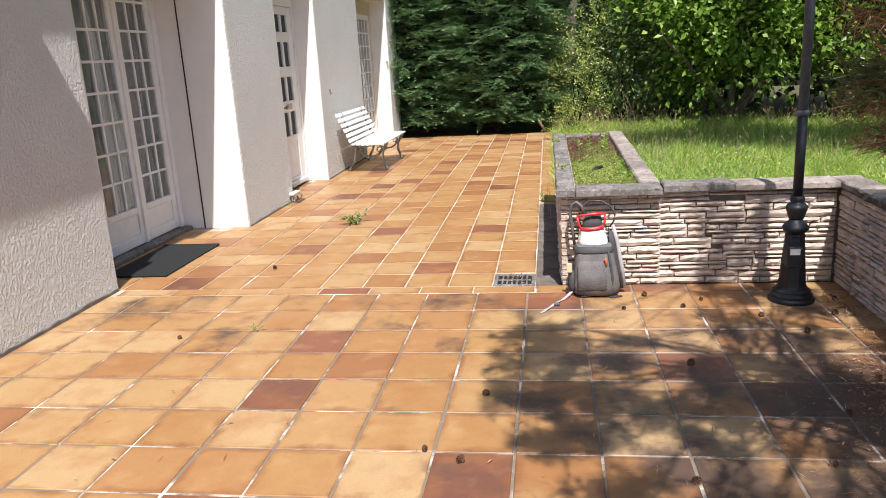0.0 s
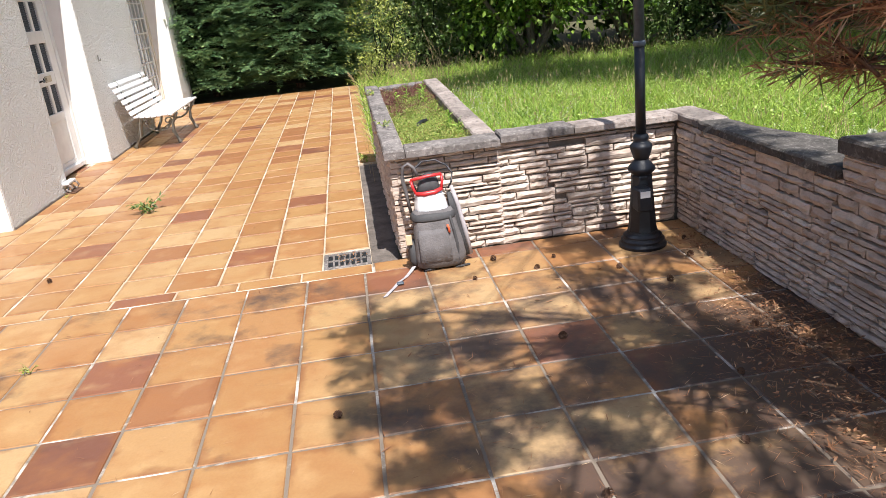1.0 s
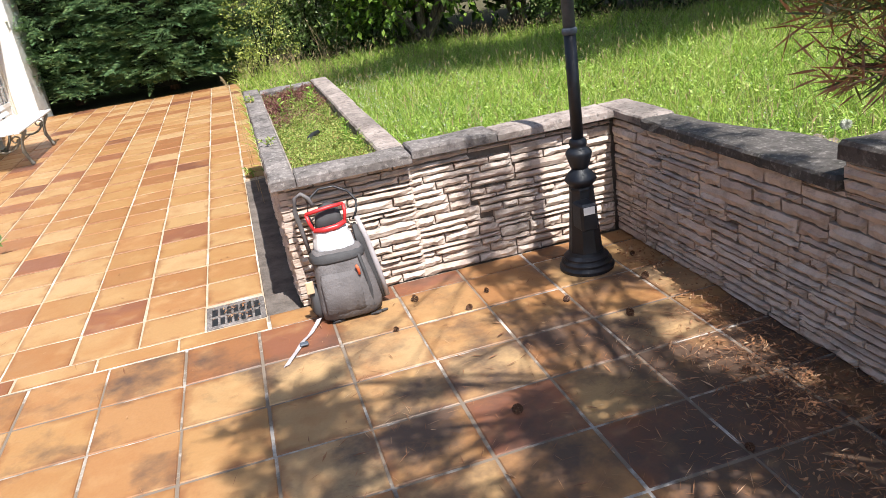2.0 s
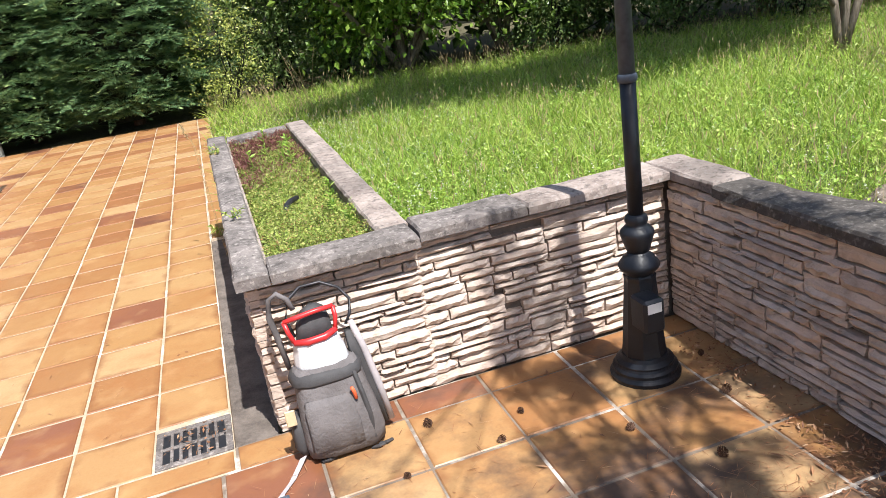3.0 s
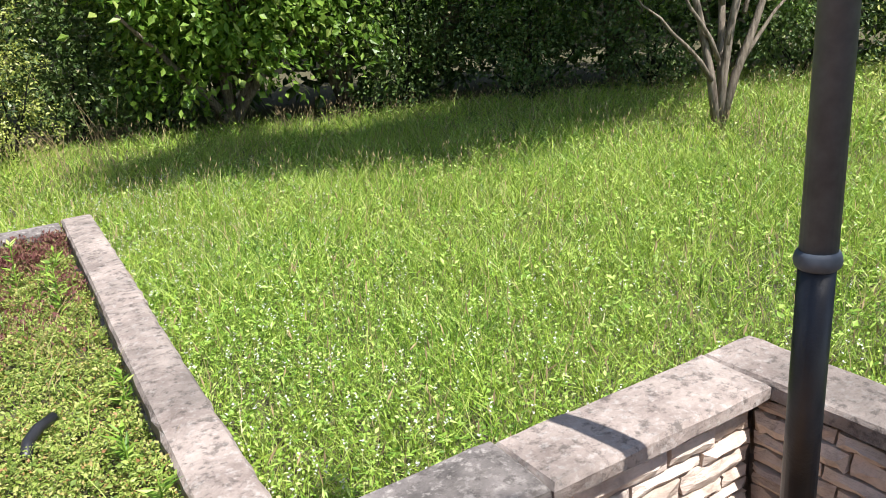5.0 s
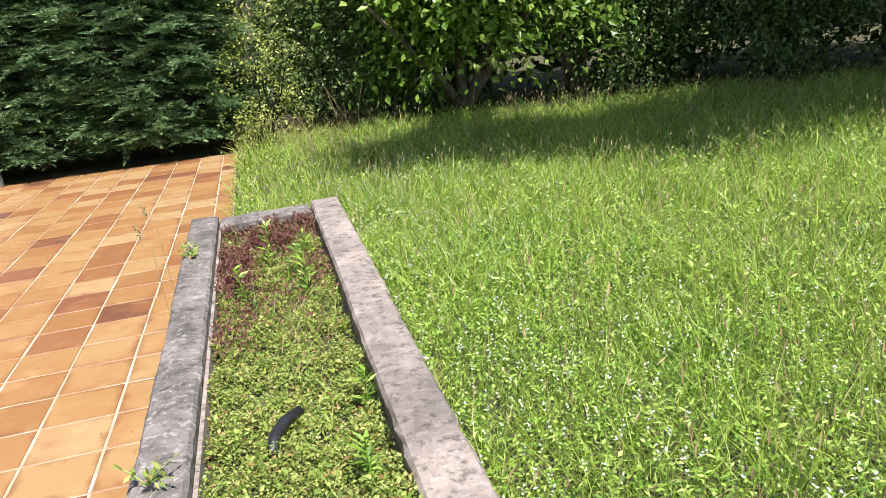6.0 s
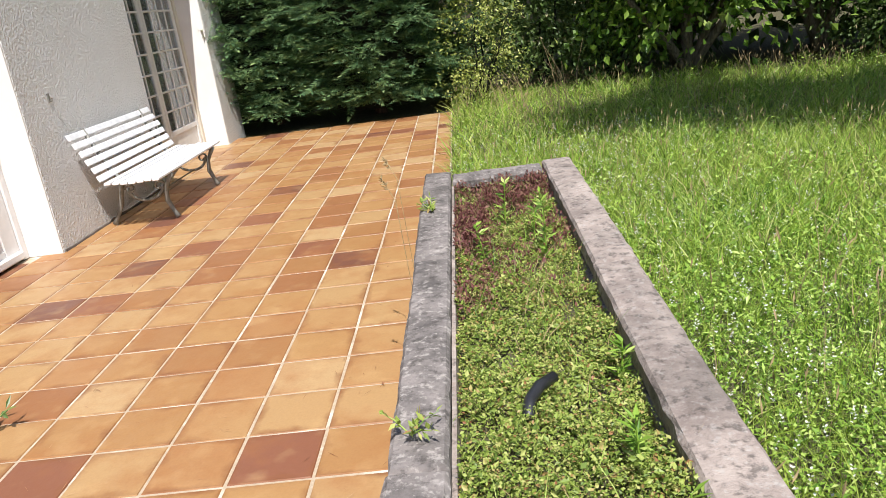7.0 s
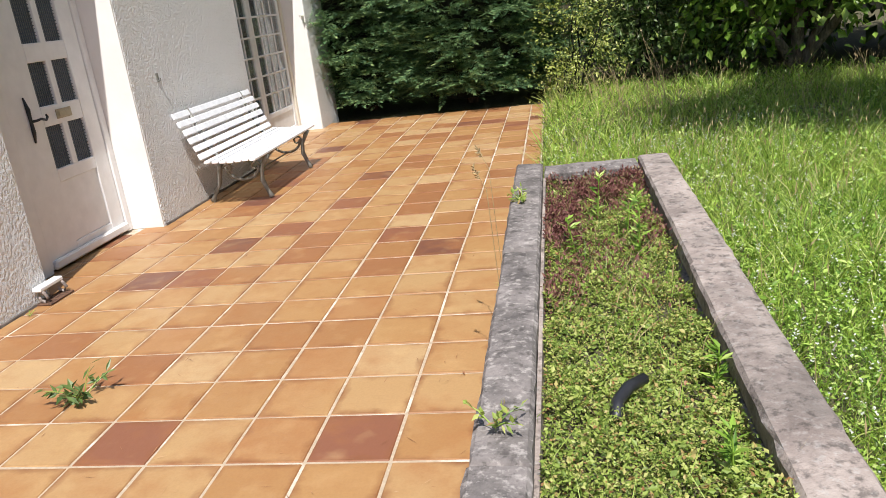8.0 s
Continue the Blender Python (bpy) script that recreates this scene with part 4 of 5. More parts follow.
scraper = thing("boot_scraper", (-3.0, 8.26, 0), "small pale iron boot scraper at the foot of the wall", "boot scraper")
part("blade", box((-3.045, 8.12, 0.085), (-2.985, 8.34, 0.112), 0.006), PAINT, scraper)
for y in (8.14, 8.32):
    bm = tube([(-3.01, y, 0.09), (-2.98, y, 0.075), (-2.965, y, 0.045), (-2.985, y, 0.02), (-3.015, y, 0.028), (-3.02, y, 0.05)], [0.010, 0.010, 0.011, 0.011, 0.010, 0.008], 8)
    part("scroll", bm, COPING_PALE, scraper, smooth=True)
part("foot_plate", box((-3.04, 8.12, 0.0), (-2.94, 8.35, 0.012), 0.004), BARK_PINE, scraper)

hook = thing("wall_hook", (-3.04, 10.12, 1.12), "small rusty iron hook fixed in the rendered wall", "hook")
part("plate", box((-3.052, 10.105, 1.09), (-3.040, 10.135, 1.16), 0.003), BENCH_IRON, hook)
part("pin", tube([(-3.045, 10.12, 1.10), (-3.025, 10.12, 1.10), (-3.02, 10.12, 1.12)], 0.006, 6), BENCH_IRON, hook)

pipe = thing("pipe_piece", (0.19, 5.87, 0.63), "short bent piece of black pipe lying in the planter", "pipe")
part("tube_wall", tube([(0.171, 5.711, 0.628), (0.180, 5.765, 0.637), (0.205, 5.81, 0.643), (0.242, 5.843, 0.645)], [0.0125, 0.0135, 0.0135, 0.0125], 10), BLACK, pipe, smooth=True)


# ---- small plants and litter ----
def weed(at, size, count, mat, label, group=""):
    rr = np.random.default_rng(int(abs(at[0]) * 1000 + abs(at[1]) * 100))
    plant = thing("weed", at, label, "weed", group)
    stems, ps, ds = bmesh.new(), [], []
    for k in range(max(4, count // 8)):
        a = rr.uniform(0, math.tau)
        d = Vector((math.cos(a), math.sin(a), rr.uniform(0.3, 1.3))).normalized() * size * rr.uniform(0.6, 1.1)
        base = Vector(at)
        pts = [base, base + d * 0.5 + Vector((0, 0, 0.1 * size)), base + d]
        tube(pts, [0.0018, 0.0014, 0.0008], 4, stems)
        for j in range(8):
            s = rr.uniform(0.2, 1.0)
            ps.append(base + d * s + Vector((0, 0, 0.05 * size)))
            ds.append(rr.normal(size=3) + [d.x / size, d.y / size, 0.2])
    tagged(part("stem", stems, CLOVER, plant), kind="stuff")
    v, f = leaves(np.array([tuple(p) for p in ps]), np.array(ds), rr.normal(size=(len(ps), 3)) * 0.4 + [0, 0, 1], size * rr.uniform(0.22, 0.4, len(ps)), size * rr.uniform(0.08, 0.16, len(ps)))
    raw("foliage", v, f, mat, plant)
    return plant


weed((-1.99, 6.98, 0), 0.17, 72, DARK_LEAF, "leafy green weed growing from a tile joint", "weeds in the joints")
weed((-1.87, 4.13, 0), 0.055, 40, COVER, "tiny weed sprouting from a tile joint", "weeds in the joints")
weed((-0.06, 5.62, 0.675), 0.07, 40, COVER, "small weed hanging over the planter coping", "weeds on the planter")
weed((-0.06, 7.15, 0.675), 0.09, 56, COVER, "small weed hanging over the planter coping", "weeds on the planter")
weed((-0.16, 7.85, -0.01), 0.12, 56, COVER, "weed at the end of the gutter", "weeds in the joints")
weed((-2.98, 7.98, 0), 0.04, 32, COVER, "tiny weed at the foot of the wall", "weeds in the joints")

for x, y in ((-0.14, 6.95), (-0.16, 7.3)):
    seed = thing("seed_stalk", (x, y, 0.0), "thin dry grass stalk with a brown seed head", "grass stalk", "dry stalks by the planter")
    pts = [(x, y, 0.0), (x - 0.03, y, 0.80), (x - 0.07, y + 0.02, 0.88)]
    part("stalk", tube(pts, [0.0016, 0.0013, 0.001], 4), DRY, seed)
    n = 22
    t = rng.uniform(0.5, 1.0, n)[:, None]
    p = np.array(pts[1]) * (1 - t) + np.array(pts[2]) * t
    v, f = leaves(p, rng.normal(size=(n, 3)) * 0.4 + [-0.5, 0.2, 0.6], rng.normal(size=(n, 3)), 0.022, 0.006)
    raw("seed_head", v, f, DRY, seed)


def pine_cone():
    v, f = [], []
    for ring in range(7):
        s = ring / 6
        r, z = 0.017 * math.sin(0.35 + s * 2.5) + 0.003, -0.016 + 0.034 * s
        for k in range(8):
            a = (k + 0.5 * (ring % 2)) * math.tau / 8
            c, q = math.cos(a), math.sin(a)
            n = len(v)
            v += [(c * r * 0.4, q * r * 0.4, z), (c * r * 1.25 - q * 0.006, q * r * 1.25 + c * 0.006, z + 0.004), (c * r * 1.35, q * r * 1.35, z + 0.010), (c * r * 1.25 + q * 0.006, q * r * 1.25 - c * 0.006, z + 0.004)]
            f += [(n, n + 1, n + 2), (n, n + 2, n + 3)]
    return mesh_of("pine_cone", v, f, BARK_PINE)


cone_me = pine_cone()
rr = random.Random(5)
CONES = [(0.43, 4.72), (0.62, 4.50), (0.28, 4.47), (1.02, 4.33), (1.18, 4.08), (0.75, 4.62), (1.42, 4.37), (0.52, 3.66), (-0.45, 3.30), (-0.50, 2.72), (-0.66, 2.80), (1.30, 3.5), (1.05, 3.15), (0.85, 2.75), (1.42, 3.05), (0.35, 2.62), (1.5, 4.62), (-2.25, 5.45), (-2.3, 4.0)]
for x, y in CONES:
    cone = new("pine_cone", cone_me)
    cone.matrix_basis = Matrix.Translation((x, y, 0.011)) @ Euler((rr.uniform(1, 2), rr.uniform(-0.5, 0.5), rr.uniform(0, 6))).to_matrix().to_4x4() @ Matrix.Scale(rr.uniform(0.5, 0.8), 4)
    tagged(cone, "small brown pine cone lying on the tiles", "pine cone", "fallen pine cones")

# fallen needles and crumbs, thickest along the side wall
n = 6600
x = np.concatenate([1.59 - np.abs(rng.normal(0, 0.36, 4300)), rng.uniform(-0.2, 1.58, 1500), rng.uniform(-2.9, 1.5, n - 5800)])
y = np.concatenate([rng.uniform(0.8, 4.1, 4300) - 0.15 * rng.random(4300), rng.uniform(1.2, 4.85, 1500), rng.uniform(1.6, 9.0, n - 5800)])
keep = (x > -2.95) & ((x < -0.3) | (y < 4.9)) & (x < 1.59)
x, y = x[keep], y[keep]
k = len(x)
a = rng.uniform(0, math.tau, k)
length = rng.uniform(0.015, 0.075, k)
v, f = leaves(np.stack([x, y, rng.uniform(0.002, 0.012, k)], 1), np.stack([np.cos(a), np.sin(a), rng.normal(0, 0.06, k)], 1), np.tile([0, 0, 1.0], (k, 1)), length, rng.choice([0.0016, 0.0022, 0.004, 0.009], k, p=[0.5, 0.35, 0.11, 0.04]))
litter = raw("needle_litter", v, f, PINE_DEAD)
tagged(litter, "dry brown pine needles scattered over the tiles", "litter", kind="stuff")
# heaps of dry leaves at the wall's foot
n = 2000
s = rng.choice([0, 1, 2, 3, 4], n, p=[0.40, 0.19, 0.30, 0.08, 0.03])
cx, cy = np.array([1.38, 1.5, 1.28, 1.52, -0.40])[s], np.array([3.35, 3.9, 2.75, 4.55, 5.09])[s]
sx, sy = np.array([0.12, 0.06, 0.14, 0.05, 0.07])[s], np.array([0.16, 0.30, 0.2, 0.12, 0.06])[s]
p = np.stack([np.clip(cx + rng.normal(0, 1, n) * sx, -0.51, 1.58), cy + rng.normal(0, 1, n) * sy, rng.uniform(0.003, 0.03, n) - (s == 4) * 0.004], 1)
p[s == 4, 1] = np.clip(p[s == 4, 1], 4.99, 5.19)
p[s == 4, 0] = np.clip(p[s == 4, 0], -0.50, -0.28)
v, f = leaves(p, rng.normal(size=(n, 3)) * [1, 1, 0.25], rng.normal(size=(n, 3)) * 0.5 + [0, 0, 1], rng.uniform(0.010, 0.032, n), rng.uniform(0.003, 0.011, n))
heap = raw("dry_leaves", v, f, PINE_DEAD)
tagged(heap, "small heaps of dry leaves along the wall", "leaves", kind="stuff")


# ---- planter plants ----
n = 76000
x, y = rng.uniform(0.026, 0.428, n), rng.uniform(5.08, 7.62, n)
lump = np.sin(x * 23 + 2 * np.sin(y * 6)) * np.sin(y * 15 + 2 * np.sin(x * 12)) + 0.7 * np.sin(x * 47 + y * 11) * np.sin(y * 38 - x * 17)
keep = lump + rng.normal(size=n) * 0.35 > -0.75
x, y, lump = x[keep], y[keep], lump[keep]
n = len(x)
height = 0.572 + (y - 6.33) * 0.0165 + rng.random(n) * (0.035 + 0.05 * np.clip((6.2 - y) / 1.1, 0, 1)) + 0.022 * np.clip(lump + 0.6, 0, 2)
red = np.clip((y - 6.2) / 0.8, 0, 1) * (0.6 + 0.55 * np.sin(x * 19 + 0.4) * np.cos(y * 8.0 + 3 * x)) * np.where((x < 0.15) | (y > 7.3), 1.1, 0.2) > rng.random(n) * 1.15
p, d = np.stack([x, y, height], 1), rng.normal(size=(n, 3)) * [1, 1, 0.45] + [0, 0, 0.35]
nm = rng.normal(size=(n, 3)) * 0.6 + [0, 0, 1]
g = ~red
size = rng.uniform(0.005, 0.011, n) * rng.choice([1, 1, 1, 1, 1.8], n)
v, f = leaves(p[g], d[g], nm[g], size[g], size[g] * 0.6)
tagged(raw("ground_cover", v, f, COVER), "low leafy green ground cover filling the planter", "ground cover", kind="stuff")
p[red, 2] += rng.random(red.sum()) * 0.04
v, f = leaves(p[red], d[red] + [0, 0, 0.8], nm[red], rng.uniform(0.010, 0.024, red.sum()), rng.uniform(0.004, 0.010, red.sum()))
tagged(raw("red_sedum", v, f, SEDUM), "dark red sedum among the planter's ground cover", "sedum", kind="stuff")
# thin grass and dry stems standing in the planter
k = 520
x = np.where(rng.random(k) < 0.5, rng.uniform(0.02, 0.41, k), rng.normal(0.24, 0.06, k))
y = np.where(rng.random(k) < 0.5, rng.uniform(5.12, 7.6, k), rng.normal(6.55, 0.35, k))
ok = (x > 0.02) & (x < 0.41) & (y > 5.12) & (y < 7.6)
x, y = x[ok], y[ok]
k = len(x)
for j, mat, name, words in ((0, CLOVER, "planter_grass", "thin upright green grass stems in the planter"), (1, DRY, "dry_stems", "thin dry straw-coloured stems in the planter")):
    m = np.arange(k) % 3 == 0 if j else np.arange(k) % 3 > 0
    c = m.sum()
    v, f = blades(np.stack([x[m], y[m], np.full(c, 0.56)], 1), rng.normal(size=(c, 3)) * (0.5 if j else 0.25) + [0, 0, 1], rng.uniform(0.06, 0.17, c), np.full(c, 0.003), 0.4)
    tagged(raw(name, v, f, mat), words, "stems", kind="stuff")
for x, y, h in ((0.33, 6.75, 0.20), (0.30, 6.9, 0.15), (0.13, 6.75, 0.16), (0.21, 7.05, 0.22), (0.36, 5.55, 0.12), (0.39, 5.32, 0.13), (0.40, 5.9, 0.10), (0.36, 7.15, 0.14)):
    plant = thing("leafy_stem", (x, y, 0.58), "upright green leafy stem in the planter", "plant", "leafy stems in the planter")
    top = (x + rng.uniform(-0.03, 0.03), y + rng.uniform(-0.02, 0.02), 0.58 + h)
    part("stem", tube([(x, y, 0.58), top], [0.003, 0.0015], 5), CLOVER, plant)
    k = 34
    s = rng.random(k)[:, None]
    q = np.array((x, y, 0.58)) * (1 - s) + np.array(top) * s
    a = rng.uniform(0, math.tau, k)
    v, f = leaves(q, np.stack([np.cos(a), np.sin(a), rng.uniform(0.1, 0.9, k)], 1), np.tile([0, 0, 1.0], (k, 1)) + rng.normal(size=(k, 3)) * 0.2, rng.uniform(0.03, 0.055, k), rng.uniform(0.007, 0.016, k))
    raw("foliage", v, f, CLOVER, plant)


# ---- lawn ----
def on_lawn(x, y):
    return ~((x < -0.07) & (y < 14.4)) & ~((x < 0.60) & (y < 7.80)) & ~((x < 1.93) & (y < 3.5)) & ~((x < 1.80) & (y < 5.13))


def scatter(n, x0, x1, y0, y1, r0, r1):
    x, y = rng.uniform(x0, x1, n), rng.uniform(y0, y1, n)
    r = np.hypot(x - 0.3, y - 4.3)
    k = on_lawn(x, y) & (r >= r0) & (r < r1) & (y < 16 - 0.25 * np.maximum(x, 0))
    return x[k], y[k]


sets = []
for n, area, r0, r1, h0, h1, w in ((75000, (-0.07, 5, 3.4, 8), 0, 3.6, 0.07, 0.16, 0.0036), (165000, (-0.07, 8, 2, 12), 3.6, 7.0, 0.09, 0.23, 0.0052), (130000, (-0.07, 15, 0, 16), 7.0, 20, 0.10, 0.24, 0.0105)):
    x, y = scatter(n, *area, r0, r1)
    k = len(x)
    patch = 0.5 + 0.5 * np.sin(x * 1.9 + np.sin(y * 1.3) * 1.5) * np.sin(y * 1.7 + 0.8 * np.sin(x * 2.3))
    h = (h0 + (h1 - h0) * rng.random(k) ** 2.0) * (0.55 + 0.95 * patch)
    d = rng.normal(size=(k, 3)) * 0.52 + [0.03, 0.03, 1]
    sets.append(blades(np.stack([x, y, np.full(k, -0.035)], 1), d, h + 0.03, w * rng.uniform(0.6, 1.4, k), 0.5))
x, y = scatter(620, -0.07, 9, 3.4, 13, 0.9, 9)
for k in range(14):
    n = len(x)
    a, lean = rng.uniform(0, math.tau, n), rng.uniform(0.15, 0.75, n)
    d = np.stack([np.cos(a) * lean, np.sin(a) * lean, np.ones(n)], 1)
    p = np.stack([x + np.cos(a) * 0.03, y + np.sin(a) * 0.03, np.full(n, -0.035)], 1)
    sets.append(blades(p, d, rng.uniform(0.16, 0.34, n), rng.uniform(0.004, 0.007, n), 0.55))
v, f = merged(sets)
tagged(raw("lawn_grass", v, f, GRASS), "tall unmown yellow-green grass", "grass", kind="stuff")

# clover and broad weeds low in the sward, mostly near the walls
x, y = scatter(190000, -0.07, 6.5, 3.4, 11, 0, 7.5)
k = len(x)
near = np.exp(-((x - 0.6) / 1.9) ** 2) * (y < 8.5) * 0.9 + 0.16
m = rng.random(k) < near
x, y = x[m], y[m]
k = len(x)
a = rng.uniform(0, math.tau, k)
p = np.stack([x, y, rng.uniform(0.0, 0.12, k)], 1)
v, f = leaves(p, np.stack([np.cos(a), np.sin(a), rng.normal(0, 0.45, k)], 1), rng.normal(size=(k, 3)) * 0.35 + [0, 0, 1], rng.uniform(0.010, 0.024, k) * rng.choice([1, 1, 1, 2.0], k), rng.uniform(0.007, 0.015, k))
tagged(raw("clover", v, f, CLOVER), "clover and small broad-leaved weeds in the lawn", "clover", kind="stuff")
x, y = scatter(7500, -0.07, 7, 3.4, 12, 0.5, 8)
m = rng.random(len(x)) < np.exp(-((x - 0.9) / 1.4) ** 2) * 0.75 + 0.07
x, y = x[m], y[m]
k = len(x)
sets = []
for j in range(5):
    a = j * math.tau / 5 + rng.uniform(0, 1, k)
    sets.append(leaves(np.stack([x, y, rng.uniform(0.08, 0.14, k)], 1), np.stack([np.cos(a), np.sin(a), np.full(k, 0.5)], 1), np.tile([0, 0, 1.0], (k, 1)), 0.012, 0.009))
v, f = merged(sets)
tagged(raw("clover_flowers", v, f, FLOWER), "scattered small white clover flowers", "flowers", kind="stuff")
# broad weeds further out
x, y = scatter(60000, -0.07, 12, 0, 15, 3.0, 14)
k = len(x)
a = rng.uniform(0, math.tau, k)
clump = np.sin(x * 3.1 + 1.4 * np.sin(y * 2.3)) * np.sin(y * 2.7 + x) > -0.1
x, y, a = x[clump], y[clump], a[clump]
k = len(x)
v, f = leaves(np.stack([x, y, rng.uniform(0.04, 0.17, k)], 1), np.stack([np.cos(a), np.sin(a), rng.normal(0.2, 0.4, k)], 1), rng.normal(size=(k, 3)) * 0.4 + [0, 0, 1], rng.uniform(0.02, 0.05, k), rng.uniform(0.012, 0.026, k))
tagged(raw("lawn_weeds", v, f, CLOVER), "broad-leaved weeds scattered through the tall grass", "weeds", kind="stuff")
# seed stalks standing over the grass
x, y = scatter(6500, -0.07, 12, 3.4, 15, 1.2, 16)
k = len(x)
h = rng.uniform(0.22, 0.42, k)
d = rng.normal(size=(k, 3)) * 0.16 + [0.08, 0, 1]
p = np.stack([x, y, np.full(k, -0.03)], 1)
sets = [blades(p, d, h, np.full(k, 0.0028), 0.25)]
tip = p + unit(d) * h[:, None] * 0.86
sets.append(leaves(tip, d + rng.normal(size=(k, 3)) * 0.2, rng.normal(size=(k, 3)), rng.uniform(0.04, 0.08, k), 0.008))
v, f = merged(sets)
tagged(raw("grass_stalks", v, f, DRY), "pale seed stalks standing over the grass", "grass", kind="stuff")
for x, y, h in ((1.30, 13.2, 1.0), (1.15, 13.1, 0.75), (0.85, 13.7, 0.65), (0.60, 13.9, 0.6), (3.6, 13.6, 0.55), (6.9, 8.9, 0.6)):
    tuft = thing("tall_grass", (x, y, 0), "tuft of tall dry grass at the edge of the trees", "grass tuft", "tall grass tufts")
    bm = bmesh.new()
    for k in range(7):
        b = Vector((x + rng.uniform(-0.08, 0.08), y + rng.uniform(-0.08, 0.08), -0.03))
        lean = Vector((rng.normal(-0.15, 0.14), rng.normal(0, 0.12), 1)) * h * rng.uniform(0.6, 1.0)
        tube([b, b + lean * 0.6, b + lean + Vector((lean.x * 0.3, 0, -0.04))], [0.003, 0.0025, 0.0015], 4, bm)
    part("stems", bm, DRY, tuft)

stump = thing("tree_stump", (3.2, 5.3, 0), "low grey weathered stump half sunk in the grass", "stump")
bm = lathe([(0.22, -0.04), (0.18, 0.02), (0.13, 0.06), (0.11, 0.09), (0.05, 0.095)], (3.22, 5.32, 0), 14)
for q in bm.verts:
    q.co += Vector((noise.noise(q.co * 9), noise.noise(q.co * 9 + Vector((5, 0, 0))), noise.noise(q.co * 11))) * 0.05
part("wood", bm, BARK_GREY, stump)

puff = thing("dandelion_clock", (2.15, 4.02, 0), "dandelion stalk with a round grey seed head", "dandelion")
part("stalk", tube([(2.30, 3.88, -0.03), (2.26, 3.92, 0.30), (2.15, 4.02, 0.60)], [0.003, 0.0025, 0.002], 5), CLOVER, puff)
n = 240
d = unit(rng.normal(size=(n, 3)))
v, f = leaves(np.array([2.15, 4.02, 0.62]) + d * 0.004, d, rng.normal(size=(n, 3)), 0.022, 0.0035)
raw("seed_head", v, f, FLOWER, puff)


# ---- shrubs and trees ----
def cloud(centre, radii, clumps, per, spread, size, wide, out=0.6, lump=0.38, low=None, shell=0.35, gen=rng):
    """Leaves gathered in clumps through the outer part of an ellipsoid, with an uneven outline."""
    d = unit(gen.normal(size=(clumps, 3)))
    wob = 1 + lump * np.sin(d[:, 0] * 5.1 + centre[0]) * np.sin(d[:, 1] * 4.3 + 1.7) + lump * 0.7 * np.sin(d[:, 2] * 7.7 + d[:, 0] * 6)
    r = (shell + (1 - shell) * gen.random(clumps) ** 0.6) * wob
    c = np.array(centre) + d * np.array(radii) * r[:, None]
    if low is not None:
        k = c[:, 2] > low
        c, d = c[k], d[k]
    s = gen.uniform(0.6, 1.3, len(c))
    p = np.repeat(c, per, 0) + gen.normal(size=(len(c) * per, 3)) * spread * np.repeat(s, per)[:, None]
    dirs = np.repeat(d, per, 0) * out + gen.normal(size=(len(p), 3)) * 0.7 + [0, 0, -0.15]
    nm = gen.normal(size=(len(p), 3)) * 0.8 + [0, -0.2, 0.8]
    k = len(p)
    return leaves(p, dirs, nm, size * gen.uniform(0.6, 1.3, k), wide * gen.uniform(0.6, 1.3, k))


def limbs(base, tips, r0, sides=7, wig=0.12, split=0.35):
    """A trunk that forks towards the tips."""
    bm = bmesh.new()
    base = Vector(base)
    for i, t in enumerate(tips):
        t = Vector(t)
        pts, radii = [], []
        for k in range(7):
            s = k / 6
            p = base.lerp(t, s) + Vector((noise.noise((s * 3 + i, 0, 0)), noise.noise((0, s * 3 + i, 1)), 0)) * wig * s
            p.z = base.z + (t.z - base.z) * (s ** 0.85)
            pts.append(p)
            radii.append(r0 * (1 - 0.75 * s))
        tube(pts, radii, sides, bm)
    return bm


def broad_tree(name, label, at, crown, radii, clumps, per, size, wide, mat, r0=0.07, group="", low=None, spread=0.2, stems=3, lump=0.38):
    tree = thing(name, (at[0], at[1], 0), label, "tree" if "tree" in name else "shrub", group)
    tips = [tuple(np.array(crown) + rng.normal(size=3) * np.array(radii) * 0.45) for _ in range(stems)]
    part("trunk", limbs((at[0], at[1], -0.05), tips, r0), BARK_GREY if r0 > 0.05 else TWIG_SHADE, tree, smooth=True)
    v, f = cloud(crown, radii, clumps, per, spread, size, wide, low=low, lump=lump)
    raw("crown", v, f, mat, tree)
    return tree


# the cypress hedge that closes the terrace: sprays in drooping tiers over a near-black shell
def sprays(p, d, length, gen):
    """Feathered flat sprays: a stem with paired side twigs that get shorter to the tip."""
    d = unit(d)
    side = unit(np.cross(d, gen.normal(size=d.shape) * 0.35 + [0, 0, 1]))
    up = np.cross(side, d)
    out = []
    for j in range(12):
        s = 0.06 + 0.075 * j
        root = p + d * (length * s)[:, None] - up * (length * 0.10 * s * s)[:, None]
        for sign in (-1, 1):
            q = d * 0.75 + side * sign * 0.75 + up * gen.normal(size=(len(p), 1)) * 0.25
            out.append(leaves(root, q, up, length * (0.25 - 0.17 * s) * gen.uniform(0.7, 1.2, len(p)), length * 0.036, 0.05))
    out.append(leaves(p + d * (length * 0.9)[:, None] - up * (length * 0.08)[:, None], d, up, length * 0.22, length * 0.07, 0.05))
    return merged(out)


